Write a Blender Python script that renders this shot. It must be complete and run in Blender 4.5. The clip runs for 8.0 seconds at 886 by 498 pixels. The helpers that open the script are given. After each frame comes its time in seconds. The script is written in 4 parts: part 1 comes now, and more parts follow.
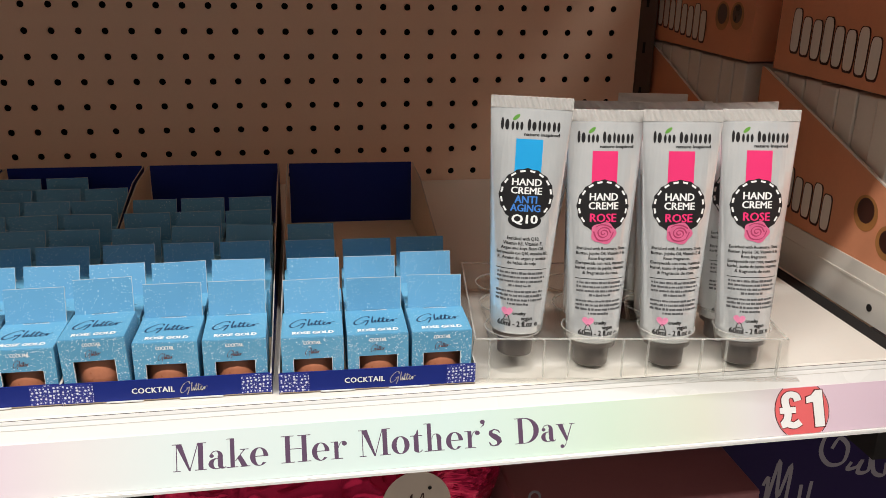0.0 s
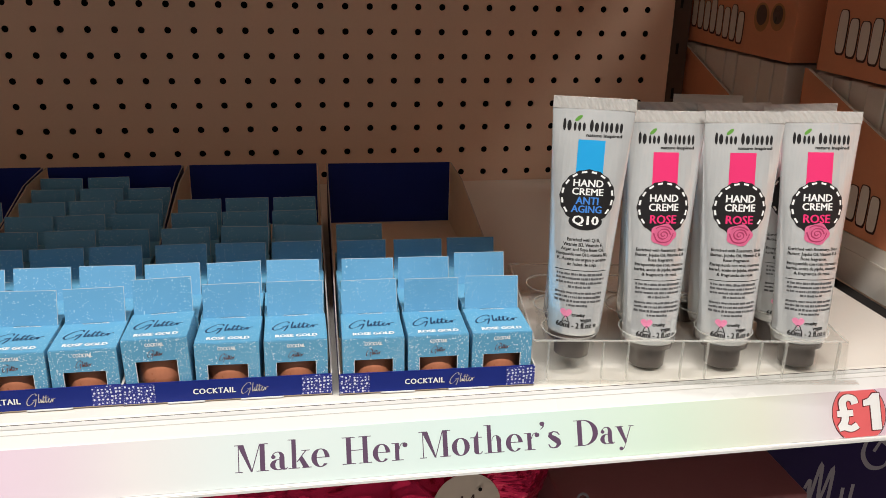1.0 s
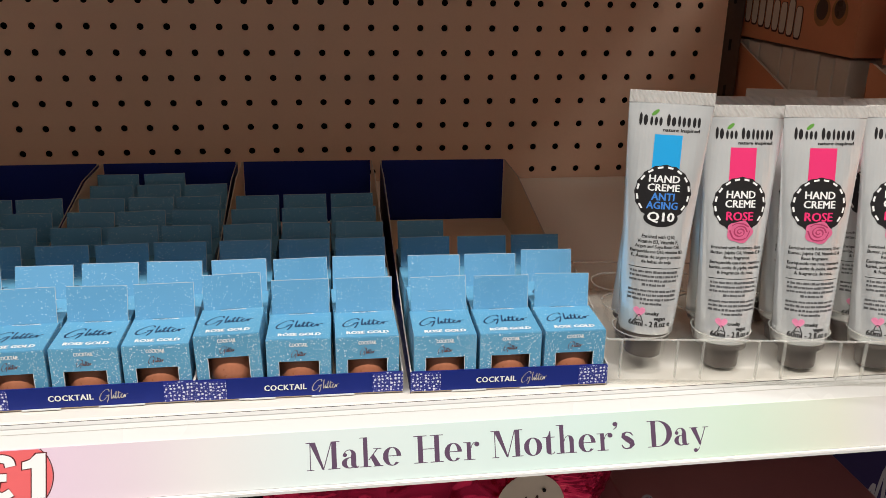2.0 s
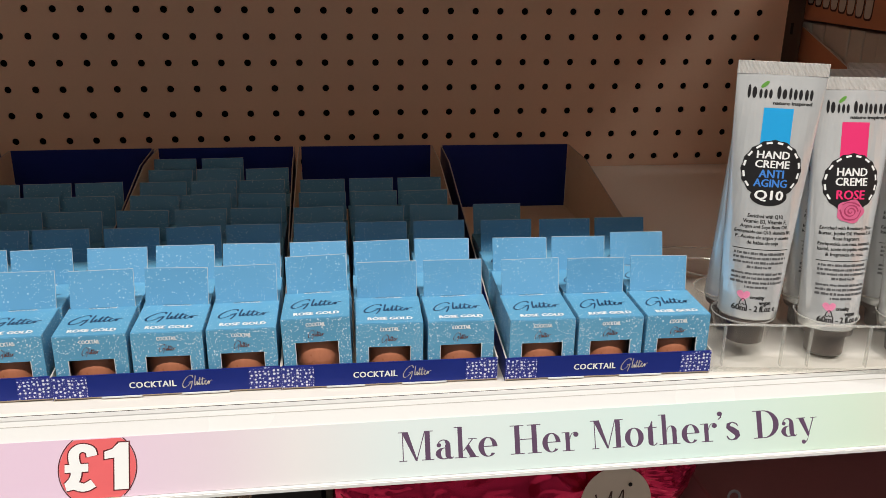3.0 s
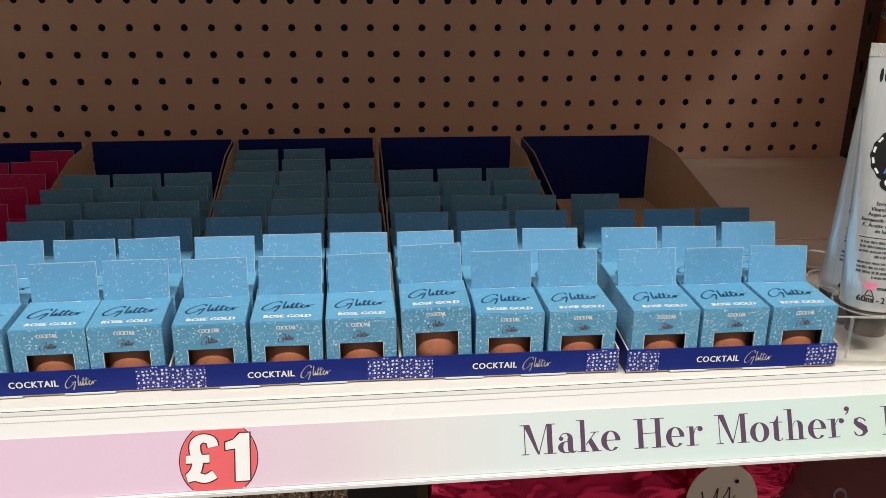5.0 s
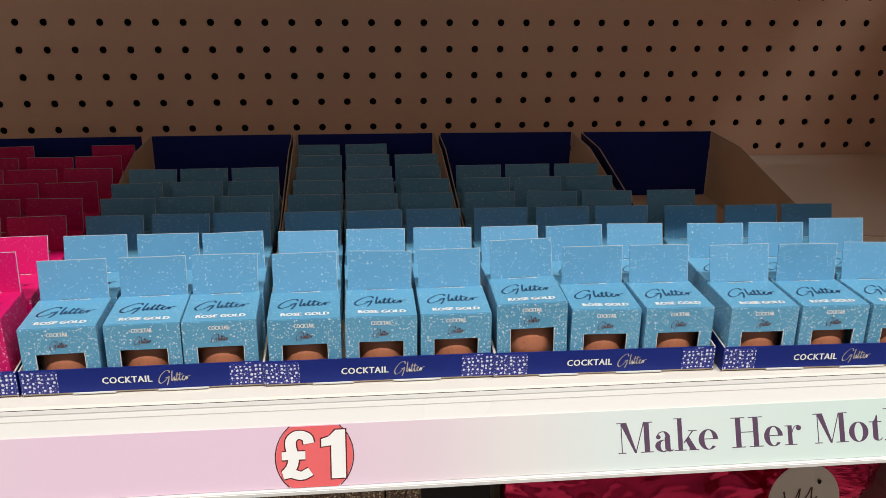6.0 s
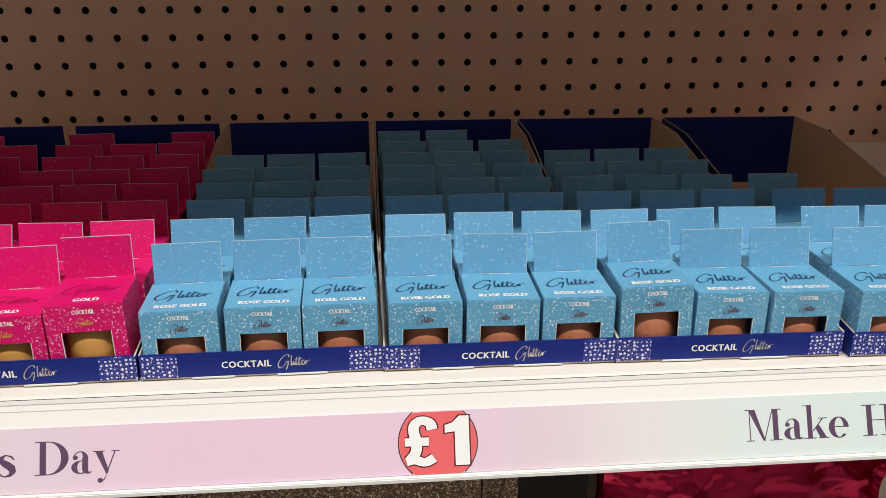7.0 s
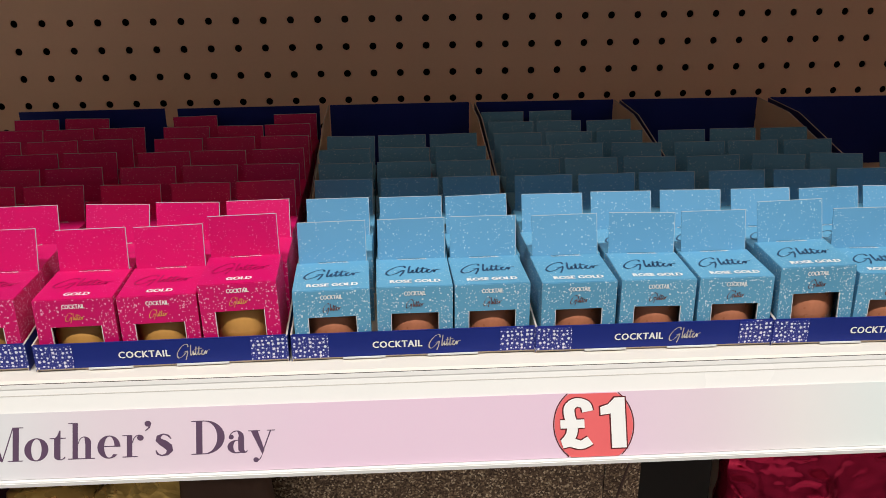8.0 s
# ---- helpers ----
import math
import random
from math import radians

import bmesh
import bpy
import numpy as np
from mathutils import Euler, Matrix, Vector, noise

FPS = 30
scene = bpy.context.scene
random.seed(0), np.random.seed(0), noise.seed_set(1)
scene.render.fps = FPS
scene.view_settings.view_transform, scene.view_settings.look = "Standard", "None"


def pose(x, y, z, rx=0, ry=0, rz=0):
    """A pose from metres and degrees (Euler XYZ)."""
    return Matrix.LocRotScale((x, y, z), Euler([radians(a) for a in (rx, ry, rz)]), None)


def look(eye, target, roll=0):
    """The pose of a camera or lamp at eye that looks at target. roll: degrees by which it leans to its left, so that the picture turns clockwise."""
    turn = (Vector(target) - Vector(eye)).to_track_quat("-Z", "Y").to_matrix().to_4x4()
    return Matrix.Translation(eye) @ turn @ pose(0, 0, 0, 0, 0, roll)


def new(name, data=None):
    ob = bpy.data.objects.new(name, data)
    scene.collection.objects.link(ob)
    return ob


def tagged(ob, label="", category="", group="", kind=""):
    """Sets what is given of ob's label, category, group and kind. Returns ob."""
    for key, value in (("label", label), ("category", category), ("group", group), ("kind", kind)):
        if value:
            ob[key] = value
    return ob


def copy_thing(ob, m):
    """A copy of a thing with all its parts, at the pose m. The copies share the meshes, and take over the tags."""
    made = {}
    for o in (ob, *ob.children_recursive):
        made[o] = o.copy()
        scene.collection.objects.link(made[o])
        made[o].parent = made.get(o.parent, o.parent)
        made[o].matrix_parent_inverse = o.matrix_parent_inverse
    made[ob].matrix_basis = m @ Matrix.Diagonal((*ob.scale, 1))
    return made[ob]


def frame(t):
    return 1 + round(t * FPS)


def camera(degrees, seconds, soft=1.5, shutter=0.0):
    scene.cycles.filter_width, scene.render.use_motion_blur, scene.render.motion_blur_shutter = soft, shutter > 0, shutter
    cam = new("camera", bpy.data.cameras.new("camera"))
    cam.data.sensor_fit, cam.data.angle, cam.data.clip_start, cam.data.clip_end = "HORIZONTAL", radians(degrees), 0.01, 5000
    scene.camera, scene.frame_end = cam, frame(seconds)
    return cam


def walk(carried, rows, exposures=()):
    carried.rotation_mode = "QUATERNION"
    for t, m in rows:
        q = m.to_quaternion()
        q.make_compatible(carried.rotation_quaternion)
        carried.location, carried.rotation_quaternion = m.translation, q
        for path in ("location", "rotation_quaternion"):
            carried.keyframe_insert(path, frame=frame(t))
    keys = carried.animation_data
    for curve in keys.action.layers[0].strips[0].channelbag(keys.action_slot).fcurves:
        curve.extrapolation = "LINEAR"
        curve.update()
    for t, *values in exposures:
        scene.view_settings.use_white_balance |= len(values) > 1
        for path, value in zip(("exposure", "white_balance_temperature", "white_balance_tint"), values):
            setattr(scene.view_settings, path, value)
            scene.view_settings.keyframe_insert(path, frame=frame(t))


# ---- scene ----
cam = camera(55.1, 8.0, soft=0.6)
PATH = [
    (0, (-0.355, -0.469, 1.256), (-0.012, 1.385, 0.591), 1.2),
    (0.5, (-0.371, -0.462, 1.256), (-0.029, 1.393, 0.591), 1.4),
    (1, (-0.389, -0.461, 1.255), (-0.048, 1.395, 0.59), 1.4),
    (1.5, (-0.404, -0.456, 1.252), (-0.091, 1.404, 0.587), 1.2),
    (2.8, (-0.448, -0.432, 1.237), (-0.175, 1.434, 0.571), 1.0),
    (3, (-0.46, -0.425, 1.231), (-0.192, 1.442, 0.565), 0.9),
    (3.5, (-0.476, -0.421, 1.228), (-0.228, 1.448, 0.56), 0.8),
    (4, (-0.482, -0.421, 1.223), (-0.257, 1.45, 0.554), 0.6),
    (4.5, (-0.494, -0.416, 1.223), (-0.269, 1.455, 0.555), 0.6),
    (6, (-0.555, -0.4, 1.217), (-0.349, 1.473, 0.546), 0.6),
    (6.5, (-0.578, -0.393, 1.215), (-0.399, 1.482, 0.543), 0.4),
    (7, (-0.605, -0.388, 1.207), (-0.441, 1.485, 0.527), 0.1),
    (7.5, (-0.637, -0.384, 1.2), (-0.506, 1.484, 0.496), -0.3),
    (8, (-0.663, -0.378, 1.2), (-0.568, 1.491, 0.495), -0.6),
]
walk(cam, [(t, look(eye, target, roll)) for t, eye, target, roll in PATH], [(0.0, 0.15), (1.5, 0.12), (3.0, 0.02), (8.0, -0.05)])

# ---- light: shop ceiling with strip lights along the aisle ----
def strip_light(x, y, z, length, width, watts, colour):
    lamp = bpy.data.lights.new("ceiling_strip", "AREA")
    lamp.shape, lamp.size, lamp.size_y, lamp.energy, lamp.color = "RECTANGLE", length, width, watts, colour
    ob = new("ceiling_strip", lamp)
    ob.matrix_world = pose(x, y, z)
    return ob


WARM = (1.0, 0.97, 0.93)
strip_light(-0.4, -0.98, 2.93, 3.6, 0.07, 91, WARM)
world = bpy.data.worlds.new("shop_dark")
world.use_nodes = True
world.node_tree.nodes["Background"].inputs[0].default_value = (1.0, 0.92, 0.84, 1)
world.node_tree.nodes["Background"].inputs[1].default_value = 0.01
scene.world = world


# ---- materials ----
class Nodes:
    """A small wrapper that adds and links shader nodes."""

    def __init__(self, name):
        self.mat = bpy.data.materials.new(name)
        self.mat.use_nodes = True
        self.tree = self.mat.node_tree
        self.bsdf = self.tree.nodes["Principled BSDF"]
        self.out = self.tree.nodes["Material Output"]

    def add(self, kind, **inputs):
        node = self.tree.nodes.new(kind)
        for key, value in inputs.items():
            self.set(node.inputs[key.replace("_", " ")], value)
        return node

    def set(self, socket, value):
        if isinstance(value, bpy.types.NodeSocket):
            self.tree.links.new(value, socket)
        else:
            socket.default_value = value

    def coords(self, which="Object"):
        return self.add("ShaderNodeTexCoord").outputs[which]

    def maths(self, op, a, b=0.0, c=0.0):
        node = self.tree.nodes.new("ShaderNodeMath")
        node.operation = op
        for k, v in enumerate((a, b, c)):
            self.set(node.inputs[k], v)
        return node.outputs[0]

    def mix(self, fac, a, b):
        node = self.tree.nodes.new("ShaderNodeMix")
        node.data_type = "RGBA"
        self.set(node.inputs[0], fac)
        self.set(node.inputs[6], a if isinstance(a, bpy.types.NodeSocket) else (*a, 1))
        self.set(node.inputs[7], b if isinstance(b, bpy.types.NodeSocket) else (*b, 1))
        return node.outputs[2]

    def noise(self, vec, scale, detail=3.0, rough=0.55):
        return self.add("ShaderNodeTexNoise", Vector=vec, Scale=scale, Detail=detail, Roughness=rough).outputs["Fac"]

    def ramp(self, fac, stops):
        node = self.add("ShaderNodeValToRGB", Fac=fac)
        els = node.color_ramp.elements
        while len(els) < len(stops):
            els.new(0.5)
        for el, (p, c) in zip(els, stops):
            el.position, el.color = p, (*c, 1)
        return node.outputs[0]

    def bump(self, height, strength=0.2, distance=0.001):
        self.set(self.bsdf.inputs["Normal"], self.add("ShaderNodeBump", Height=height, Strength=strength, Distance=distance).outputs[0])

    def finish(self, colour, rough=0.5, metal=0.0, spec=0.5):
        self.set(self.bsdf.inputs["Base Color"], colour if isinstance(colour, bpy.types.NodeSocket) else (*colour, 1))
        self.set(self.bsdf.inputs["Roughness"], rough)
        self.set(self.bsdf.inputs["Metallic"], metal)
        self.set(self.bsdf.inputs["Specular IOR Level"], spec)
        return self.mat


def painted(name, colour, rough=0.45, worn=0.12, scale=18.0, metal=0.0, grain=260.0, bump=0.08, spec=0.5):
    """A surface with broad stains and fine grain."""
    n = Nodes(name)
    v = n.coords()
    broad, fine = n.noise(v, scale), n.noise(v, grain, 2.0)
    dark = tuple(c * (1 - worn) for c in colour)
    light = tuple(min(1, c * (1 + worn * 0.5)) for c in colour)
    col = n.mix(n.maths("MULTIPLY_ADD", fine, 0.3, n.maths("MULTIPLY", broad, 0.7)), dark, light)
    n.bump(fine, bump, 0.0006)
    return n.finish(col, n.maths("MULTIPLY_ADD", broad, 0.2, rough - 0.1), metal, spec)


def speckled(name, colour, dot=(0.86, 0.9, 0.92), amount=1.0, rough=0.38, scale=560.0, big=1.1, clear=0.0):
    """Printed card with scattered pale dots of several sizes, and scuffs."""
    n = Nodes(name)
    v = n.coords()
    shift = n.add("ShaderNodeVectorMath", Vector=v)
    rnd = n.add("ShaderNodeObjectInfo").outputs["Random"]
    n.set(shift.inputs[1], n.add("ShaderNodeCombineXYZ", X=rnd, Y=rnd, Z=rnd).outputs[0])
    p = shift.outputs[0]
    patch = n.noise(p, 90.0, 2.0)
    mask, side = None, n.maths("MULTIPLY", n.maths("ABSOLUTE", n.add("ShaderNodeSeparateXYZ", Vector=v).outputs[0]), 70.0)
    sparse = n.maths("MULTIPLY", n.maths("MAXIMUM", n.maths("SUBTRACT", 1.0, side), 0.0), clear)
    for s, size, thin in ((scale, 0.17, 0.30), (scale * 1.75, 0.20, 0.42), (scale * 0.6, 0.11, 0.62)):
        vor = n.add("ShaderNodeTexVoronoi", Vector=p, Scale=s)
        keep = n.add("ShaderNodeSeparateColor", Color=vor.outputs["Color"]).outputs[0]
        size = size * big
        size_v = n.maths("MULTIPLY", n.maths("GREATER_THAN", keep, n.maths("ADD", sparse, n.maths("MULTIPLY_ADD", patch, -0.5, thin + 0.42 - 0.2 * amount))), n.maths("MULTIPLY_ADD", keep, size, size * 0.5))
        hit = n.maths("LESS_THAN", vor.outputs["Distance"], size_v)
        mask = hit if mask is None else n.maths("MAXIMUM", mask, hit)
    broad = n.noise(p, 30.0)
    tone = n.maths("MULTIPLY_ADD", broad, 0.55, n.maths("MULTIPLY", rnd, 0.45))
    base = n.mix(tone, tuple(c * 0.86 for c in colour), (min(1, colour[0] * 1.28), min(1, colour[1] * 1.12), min(1, colour[2] * 1.08)))
    n.bump(n.noise(p, 900.0, 2.0), 0.06, 0.0004)
    return n.finish(n.mix(n.maths("MULTIPLY", mask, 0.85), base, dot), n.maths("MULTIPLY_ADD", broad, 0.2, rough - 0.1), 0.0, 0.25)


def dotted(name, colour, dot):
    """Printed card with round dots of two sizes, near each other but not in rows."""
    n = Nodes(name)
    v = n.coords()
    flat = n.add("ShaderNodeSeparateXYZ", Vector=v)
    plane = n.add("ShaderNodeCombineXYZ", X=flat.outputs[0], Y=flat.outputs[2]).outputs[0]
    mask = None
    for scale, size in ((440.0, 0.26), (800.0, 0.11)):
        vor = n.add("ShaderNodeTexVoronoi", Scale=scale, Randomness=0.55)
        vor.voronoi_dimensions = "2D"
        n.set(vor.inputs["Vector"], plane)
        keep = n.add("ShaderNodeSeparateColor", Color=vor.outputs["Color"]).outputs[0]
        hit = n.maths("LESS_THAN", vor.outputs["Distance"], n.maths("MULTIPLY_ADD", keep, size * 0.6, size * 0.6))
        mask = hit if mask is None else n.maths("MAXIMUM", mask, hit)
    broad = n.noise(v, 40.0)
    n.bump(broad, 0.05, 0.0004)
    base = n.mix(broad, tuple(c * 0.85 for c in colour), tuple(c * 1.15 for c in colour))
    return n.finish(n.mix(n.maths("MULTIPLY", mask, 0.9), base, dot), n.maths("MULTIPLY_ADD", broad, 0.15, 0.32))


def clear_plastic(name, tint=(0.975, 0.975, 0.965), gloss=0.10, rough=0.10):
    n = Nodes(name)
    n.mat.node_tree.nodes.remove(n.bsdf)
    facing = n.add("ShaderNodeLayerWeight", Blend=0.5).outputs["Facing"]
    see = n.add("ShaderNodeBsdfTransparent", Color=(*tint, 1)).outputs[0]
    shine = n.add("ShaderNodeBsdfGlossy", Color=(1, 1, 1, 1), Roughness=rough).outputs[0]
    mix = n.add("ShaderNodeMixShader")
    n.set(mix.inputs[0], n.maths("MULTIPLY_ADD", n.maths("POWER", facing, 3.5), 0.75, gloss * 0.5))
    n.set(mix.inputs[1], see)
    n.set(mix.inputs[2], shine)
    n.set(n.out.inputs[0], mix.outputs[0])
    return n.mat


def edge_plastic(name):
    """Folds and cut edges in thin clear plastic; the light they gather is put in as a whitish colour."""
    n = Nodes(name)
    n.mat.node_tree.nodes.remove(n.bsdf)
    see = n.add("ShaderNodeBsdfTransparent", Color=(0.97, 0.97, 0.95, 1)).outputs[0]
    pale = n.add("ShaderNodeBsdfDiffuse", Color=(0.90, 0.89, 0.85, 1)).outputs[0]
    shine = n.add("ShaderNodeBsdfGlossy", Color=(1, 1, 1, 1), Roughness=0.2).outputs[0]
    body, mix = n.add("ShaderNodeMixShader", Fac=0.24), n.add("ShaderNodeMixShader", Fac=0.12)
    n.set(body.inputs[1], see)
    n.set(body.inputs[2], pale)
    n.set(mix.inputs[1], body.outputs[0])
    n.set(mix.inputs[2], shine)
    n.set(n.out.inputs[0], mix.outputs[0])
    return n.mat


def strip_print(name):
    """Pastel strip print: pink at the price roundels, mint and pale yellow under the lettering, cream between."""
    n = Nodes(name)
    x = n.add("ShaderNodeSeparateXYZ", Vector=n.coords()).outputs[0]
    u = n.maths("MULTIPLY_ADD", x, 1 / 1.2, 1.0 / 1.2)     # 0 at x -1.0, 1 at x 0.2
    mint, pale, cream, pink, lemon = (0.61, 0.76, 0.71), (0.68, 0.76, 0.74), (0.74, 0.71, 0.70), (0.745, 0.545, 0.675), (0.70, 0.72, 0.60)
    stops = [(-0.98, mint), (-0.88, pale), (-0.80, (0.71, 0.61, 0.67)), (-0.70, pink), (-0.577, pink), (-0.52, (0.72, 0.60, 0.66)), (-0.48, cream), (-0.43, pale), (-0.27, mint), (-0.17, (0.60, 0.74, 0.60)), (-0.11, lemon), (-0.075, cream), (-0.03, (0.72, 0.55, 0.64)), (0.1, pink)]
    col = n.ramp(u, [((p + 1.0) / 1.2, c) for p, c in stops])
    fine = n.noise(n.coords(), 400.0, 2.0)
    col2 = n.mix(n.maths("MULTIPLY", fine, 0.12), col, (0.72, 0.69, 0.69))
    return n.finish(col2, n.maths("MULTIPLY_ADD", fine, 0.1, 0.28))


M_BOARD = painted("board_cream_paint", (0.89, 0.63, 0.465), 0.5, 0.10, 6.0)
# M_BACK: near-black colour in place of shade, behind the board, in holes, slots and gaps
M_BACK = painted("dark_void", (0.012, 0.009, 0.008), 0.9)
M_SHELF = painted("shelf_cream_enamel", (0.78, 0.74, 0.67), 0.42, 0.06, 9.0, spec=0.25)
M_HOLDER = painted("white_holder_plastic", (0.86, 0.85, 0.82), 0.25, 0.04, 12.0)
M_PRINT = strip_print("pastel_strip_print")
M_PLUM = painted("plum_ink", (0.115, 0.064, 0.120), 0.35, 0.25, 60.0)
M_RED = painted("roundel_red", (0.78, 0.135, 0.14), 0.35, 0.08, 60.0)
M_LINE = painted("dark_red_ink", (0.10, 0.01, 0.015), 0.4)
M_WHITE = painted("white_ink", (0.86, 0.86, 0.84), 0.4, 0.05)
M_BLUE = speckled("blue_speckled_card", (0.112, 0.355, 0.555), (0.70, 0.80, 0.84), rough=0.33, amount=1.7, clear=0.75)
M_BLUEP = speckled("blue_plain_card", (0.112, 0.365, 0.580), (0.5, 0.68, 0.76), amount=-0.1, clear=0.7, scale=600.0, big=0.85, rough=0.33)
M_BLUEF = speckled("blue_flap_card", (0.122, 0.355, 0.580), (0.46, 0.67, 0.77), amount=0.5, clear=0.45, scale=500.0, big=0.85, rough=0.33)
M_PINK = speckled("magenta_speckled_card", (0.57, 0.005, 0.135), (0.85, 0.55, 0.66), 1.4, clear=0.75)
M_PINKP = speckled("magenta_plain_card", (0.57, 0.005, 0.135), (0.72, 0.12, 0.3), -0.3, scale=640.0, big=0.8, clear=0.8)
M_PINKF = speckled("magenta_flap_card", (0.57, 0.005, 0.135), (0.74, 0.16, 0.34), 0.5, scale=600.0, big=0.8, clear=0.4)
M_SLIT = painted("blue_card_fold", (0.08, 0.26, 0.42), 0.5)
M_NAVY = painted("navy_card", (0.012, 0.026, 0.21), 0.4, 0.15, 25.0, spec=0.2)
M_NAVYDOT = dotted("navy_dotted_card", (0.012, 0.024, 0.24), (0.85, 0.85, 0.9))
M_RAW = painted("raw_greyboard", (0.84, 0.66, 0.49), 0.85, 0.12, 40.0)
M_SIDECUT = painted("dull_card_edge", (0.56, 0.51, 0.46), 0.85, 0.15, 40.0)
M_CUT = painted("cut_card_edge", (0.48, 0.57, 0.62), 0.8)
M_CARD = painted("white_card_edge", (0.80, 0.80, 0.78), 0.8)
M_INK = painted("navy_script_ink", (0.014, 0.042, 0.11), 0.3)
M_FOIL = painted("rose_gold_foil", (0.26, 0.10, 0.085), 0.28, 0.5, 300.0, 0.5)
M_GFOIL = painted("gold_foil", (0.85, 0.50, 0.12), 0.3, 0.2, 300.0, 0.4)
M_PALEFOIL = painted("pale_silver_foil", (0.78, 0.74, 0.72), 0.25, 0.5, 260.0, 0.55)
M_PFOIL = painted("dark_pink_foil", (0.42, 0.004, 0.085), 0.3)
M_COPPER = painted("copper_cosmetic", (0.58, 0.215, 0.115), 0.3, 0.35, 120.0)
M_GOLD = painted("gold_cosmetic", (0.66, 0.33, 0.085), 0.35, 0.25, 70.0)

# ---- mesh helpers ----
def bm_box(bm, x0, x1, y0, y1, z0, z1, bevel=0.0):
    made = bmesh.ops.create_cube(bm, size=1.0)["verts"]
    for v in made:
        v.co = Vector((x0 + (v.co.x + 0.5) * (x1 - x0), y0 + (v.co.y + 0.5) * (y1 - y0), z0 + (v.co.z + 0.5) * (z1 - z0)))
    if bevel:
        edges = {e for v in made for e in v.link_edges}
        bmesh.ops.bevel(bm, geom=list(edges), offset=bevel, segments=2, affect="EDGES", profile=0.5)
    return bm


def box(*dims, bevel=0.0):
    return bm_box(bmesh.new(), *dims, bevel=bevel)


def prism(points, axis, a, b):
    """A polygon of the two other axes, drawn out along one axis from a to b."""
    bm = bmesh.new()

    def place(p, q, r):
        return {"x": (r, p, q), "y": (p, r, q), "z": (p, q, r)}[axis]
    ends = [[bm.verts.new(place(p, q, r)) for p, q in points] for r in (a, b)]
    bm.faces.new(ends[0])
    bm.faces.new(ends[1][::-1])
    for k in range(len(points)):
        j = (k + 1) % len(points)
        bm.faces.new((ends[0][k], ends[1][k], ends[1][j], ends[0][j]))
    bmesh.ops.recalc_face_normals(bm, faces=bm.faces)
    return bm


def lathe(profile, n=20, cap=True):
    bm = bmesh.new()
    rings = [[bm.verts.new((r * math.cos(math.tau * k / n), r * math.sin(math.tau * k / n), z)) for k in range(n)] for r, z in profile]
    for a, b in zip(rings, rings[1:]):
        for k in range(n):
            bm.faces.new((a[k], a[(k + 1) % n], b[(k + 1) % n], b[k]))
    if cap:
        bm.faces.new(rings[0][::-1])
        bm.faces.new(rings[-1])
    return bm


def mesh_of(name, bm, material, smooth=False):
    me = bpy.data.meshes.new(name)
    if smooth:
        for f in bm.faces:
            f.smooth = True
    bm.to_mesh(me)
    bm.free()
    me.materials.append(material)
    return me


def part(name, bm, material, parent=None, label="", smooth=False, at=None):
    """Links a bmesh as one mesh object, under a thing or a part if one is given."""
    ob = new(name, bm if isinstance(bm, bpy.types.Mesh) else mesh_of(name, bm, material, smooth))
    if parent is not None:
        ob.parent = parent
    if at is not None:
        ob.matrix_basis = at
    if label:
        ob["label"] = label
    return ob


def thing(name, label, category, at=None, group="", kind=""):
    ob = new(name)
    ob.empty_display_size = 0.01
    if at is not None:
        ob.matrix_basis = at
    return tagged(ob, label, category, group, kind)


def turned(bm, m):
    bmesh.ops.transform(bm, matrix=m, verts=bm.verts)
    return bm


def joined(*parts):
    bm = bmesh.new()
    for p in parts:
        me = bpy.data.meshes.new("tmp")
        p.to_mesh(me)
        p.free()
        bm.from_mesh(me)
        bpy.data.meshes.remove(me)
    return bm


def words(text, width, height=None, bold=0.0, spacing=1.0, shear=0.0):
    """Lettering in the built-in font as a flat mesh in x and y, centred, of that width."""
    cu = bpy.data.curves.new("tmp", "FONT")
    cu.body, cu.align_x, cu.resolution_u, cu.space_character, cu.shear = text, "CENTER", 2, spacing, shear
    ob = new("tmp", cu)
    me = bpy.data.meshes.new_from_object(ob.evaluated_get(bpy.context.evaluated_depsgraph_get()))
    bpy.data.objects.remove(ob)
    bpy.data.curves.remove(cu)
    bm = bmesh.new()
    bm.from_mesh(me)
    bpy.data.meshes.remove(me)
    xs, ys = [v.co.x for v in bm.verts], [v.co.y for v in bm.verts]
    sx = width / (max(xs) - min(xs))
    sy = height / (max(ys) - min(ys)) if height else sx
    cx, cy = (max(xs) + min(xs)) / 2, (max(ys) + min(ys)) / 2
    for v in bm.verts:
        v.co = Vector(((v.co.x - cx) * sx, (v.co.y - cy) * sy, 0))
    if bold:
        twin = bm.copy()
        d = bold * (max(ys) - min(ys)) * sy
        bm = joined(turned(bm, pose(-d, 0, 0)), turned(twin.copy(), pose(d, 0, 0.000006)), turned(twin, pose(0, d * 0.7, 0.000003)))
    return bm


def smooth_line(points, per=5):
    """A Catmull-Rom line through 2D points."""
    out, p = [], [points[0]] + list(points) + [points[-1]]
    for k in range(1, len(p) - 2):
        for s in range(per):
            t = s / per
            out.append(tuple(0.5 * (2 * p[k][i] + (p[k + 1][i] - p[k - 1][i]) * t + (2 * p[k - 1][i] - 5 * p[k][i] + 4 * p[k + 1][i] - p[k + 2][i]) * t * t + (3 * p[k][i] - p[k - 1][i] - 3 * p[k + 1][i] + p[k + 2][i]) * t ** 3) for i in (0, 1)))
    return out + [points[-1]]


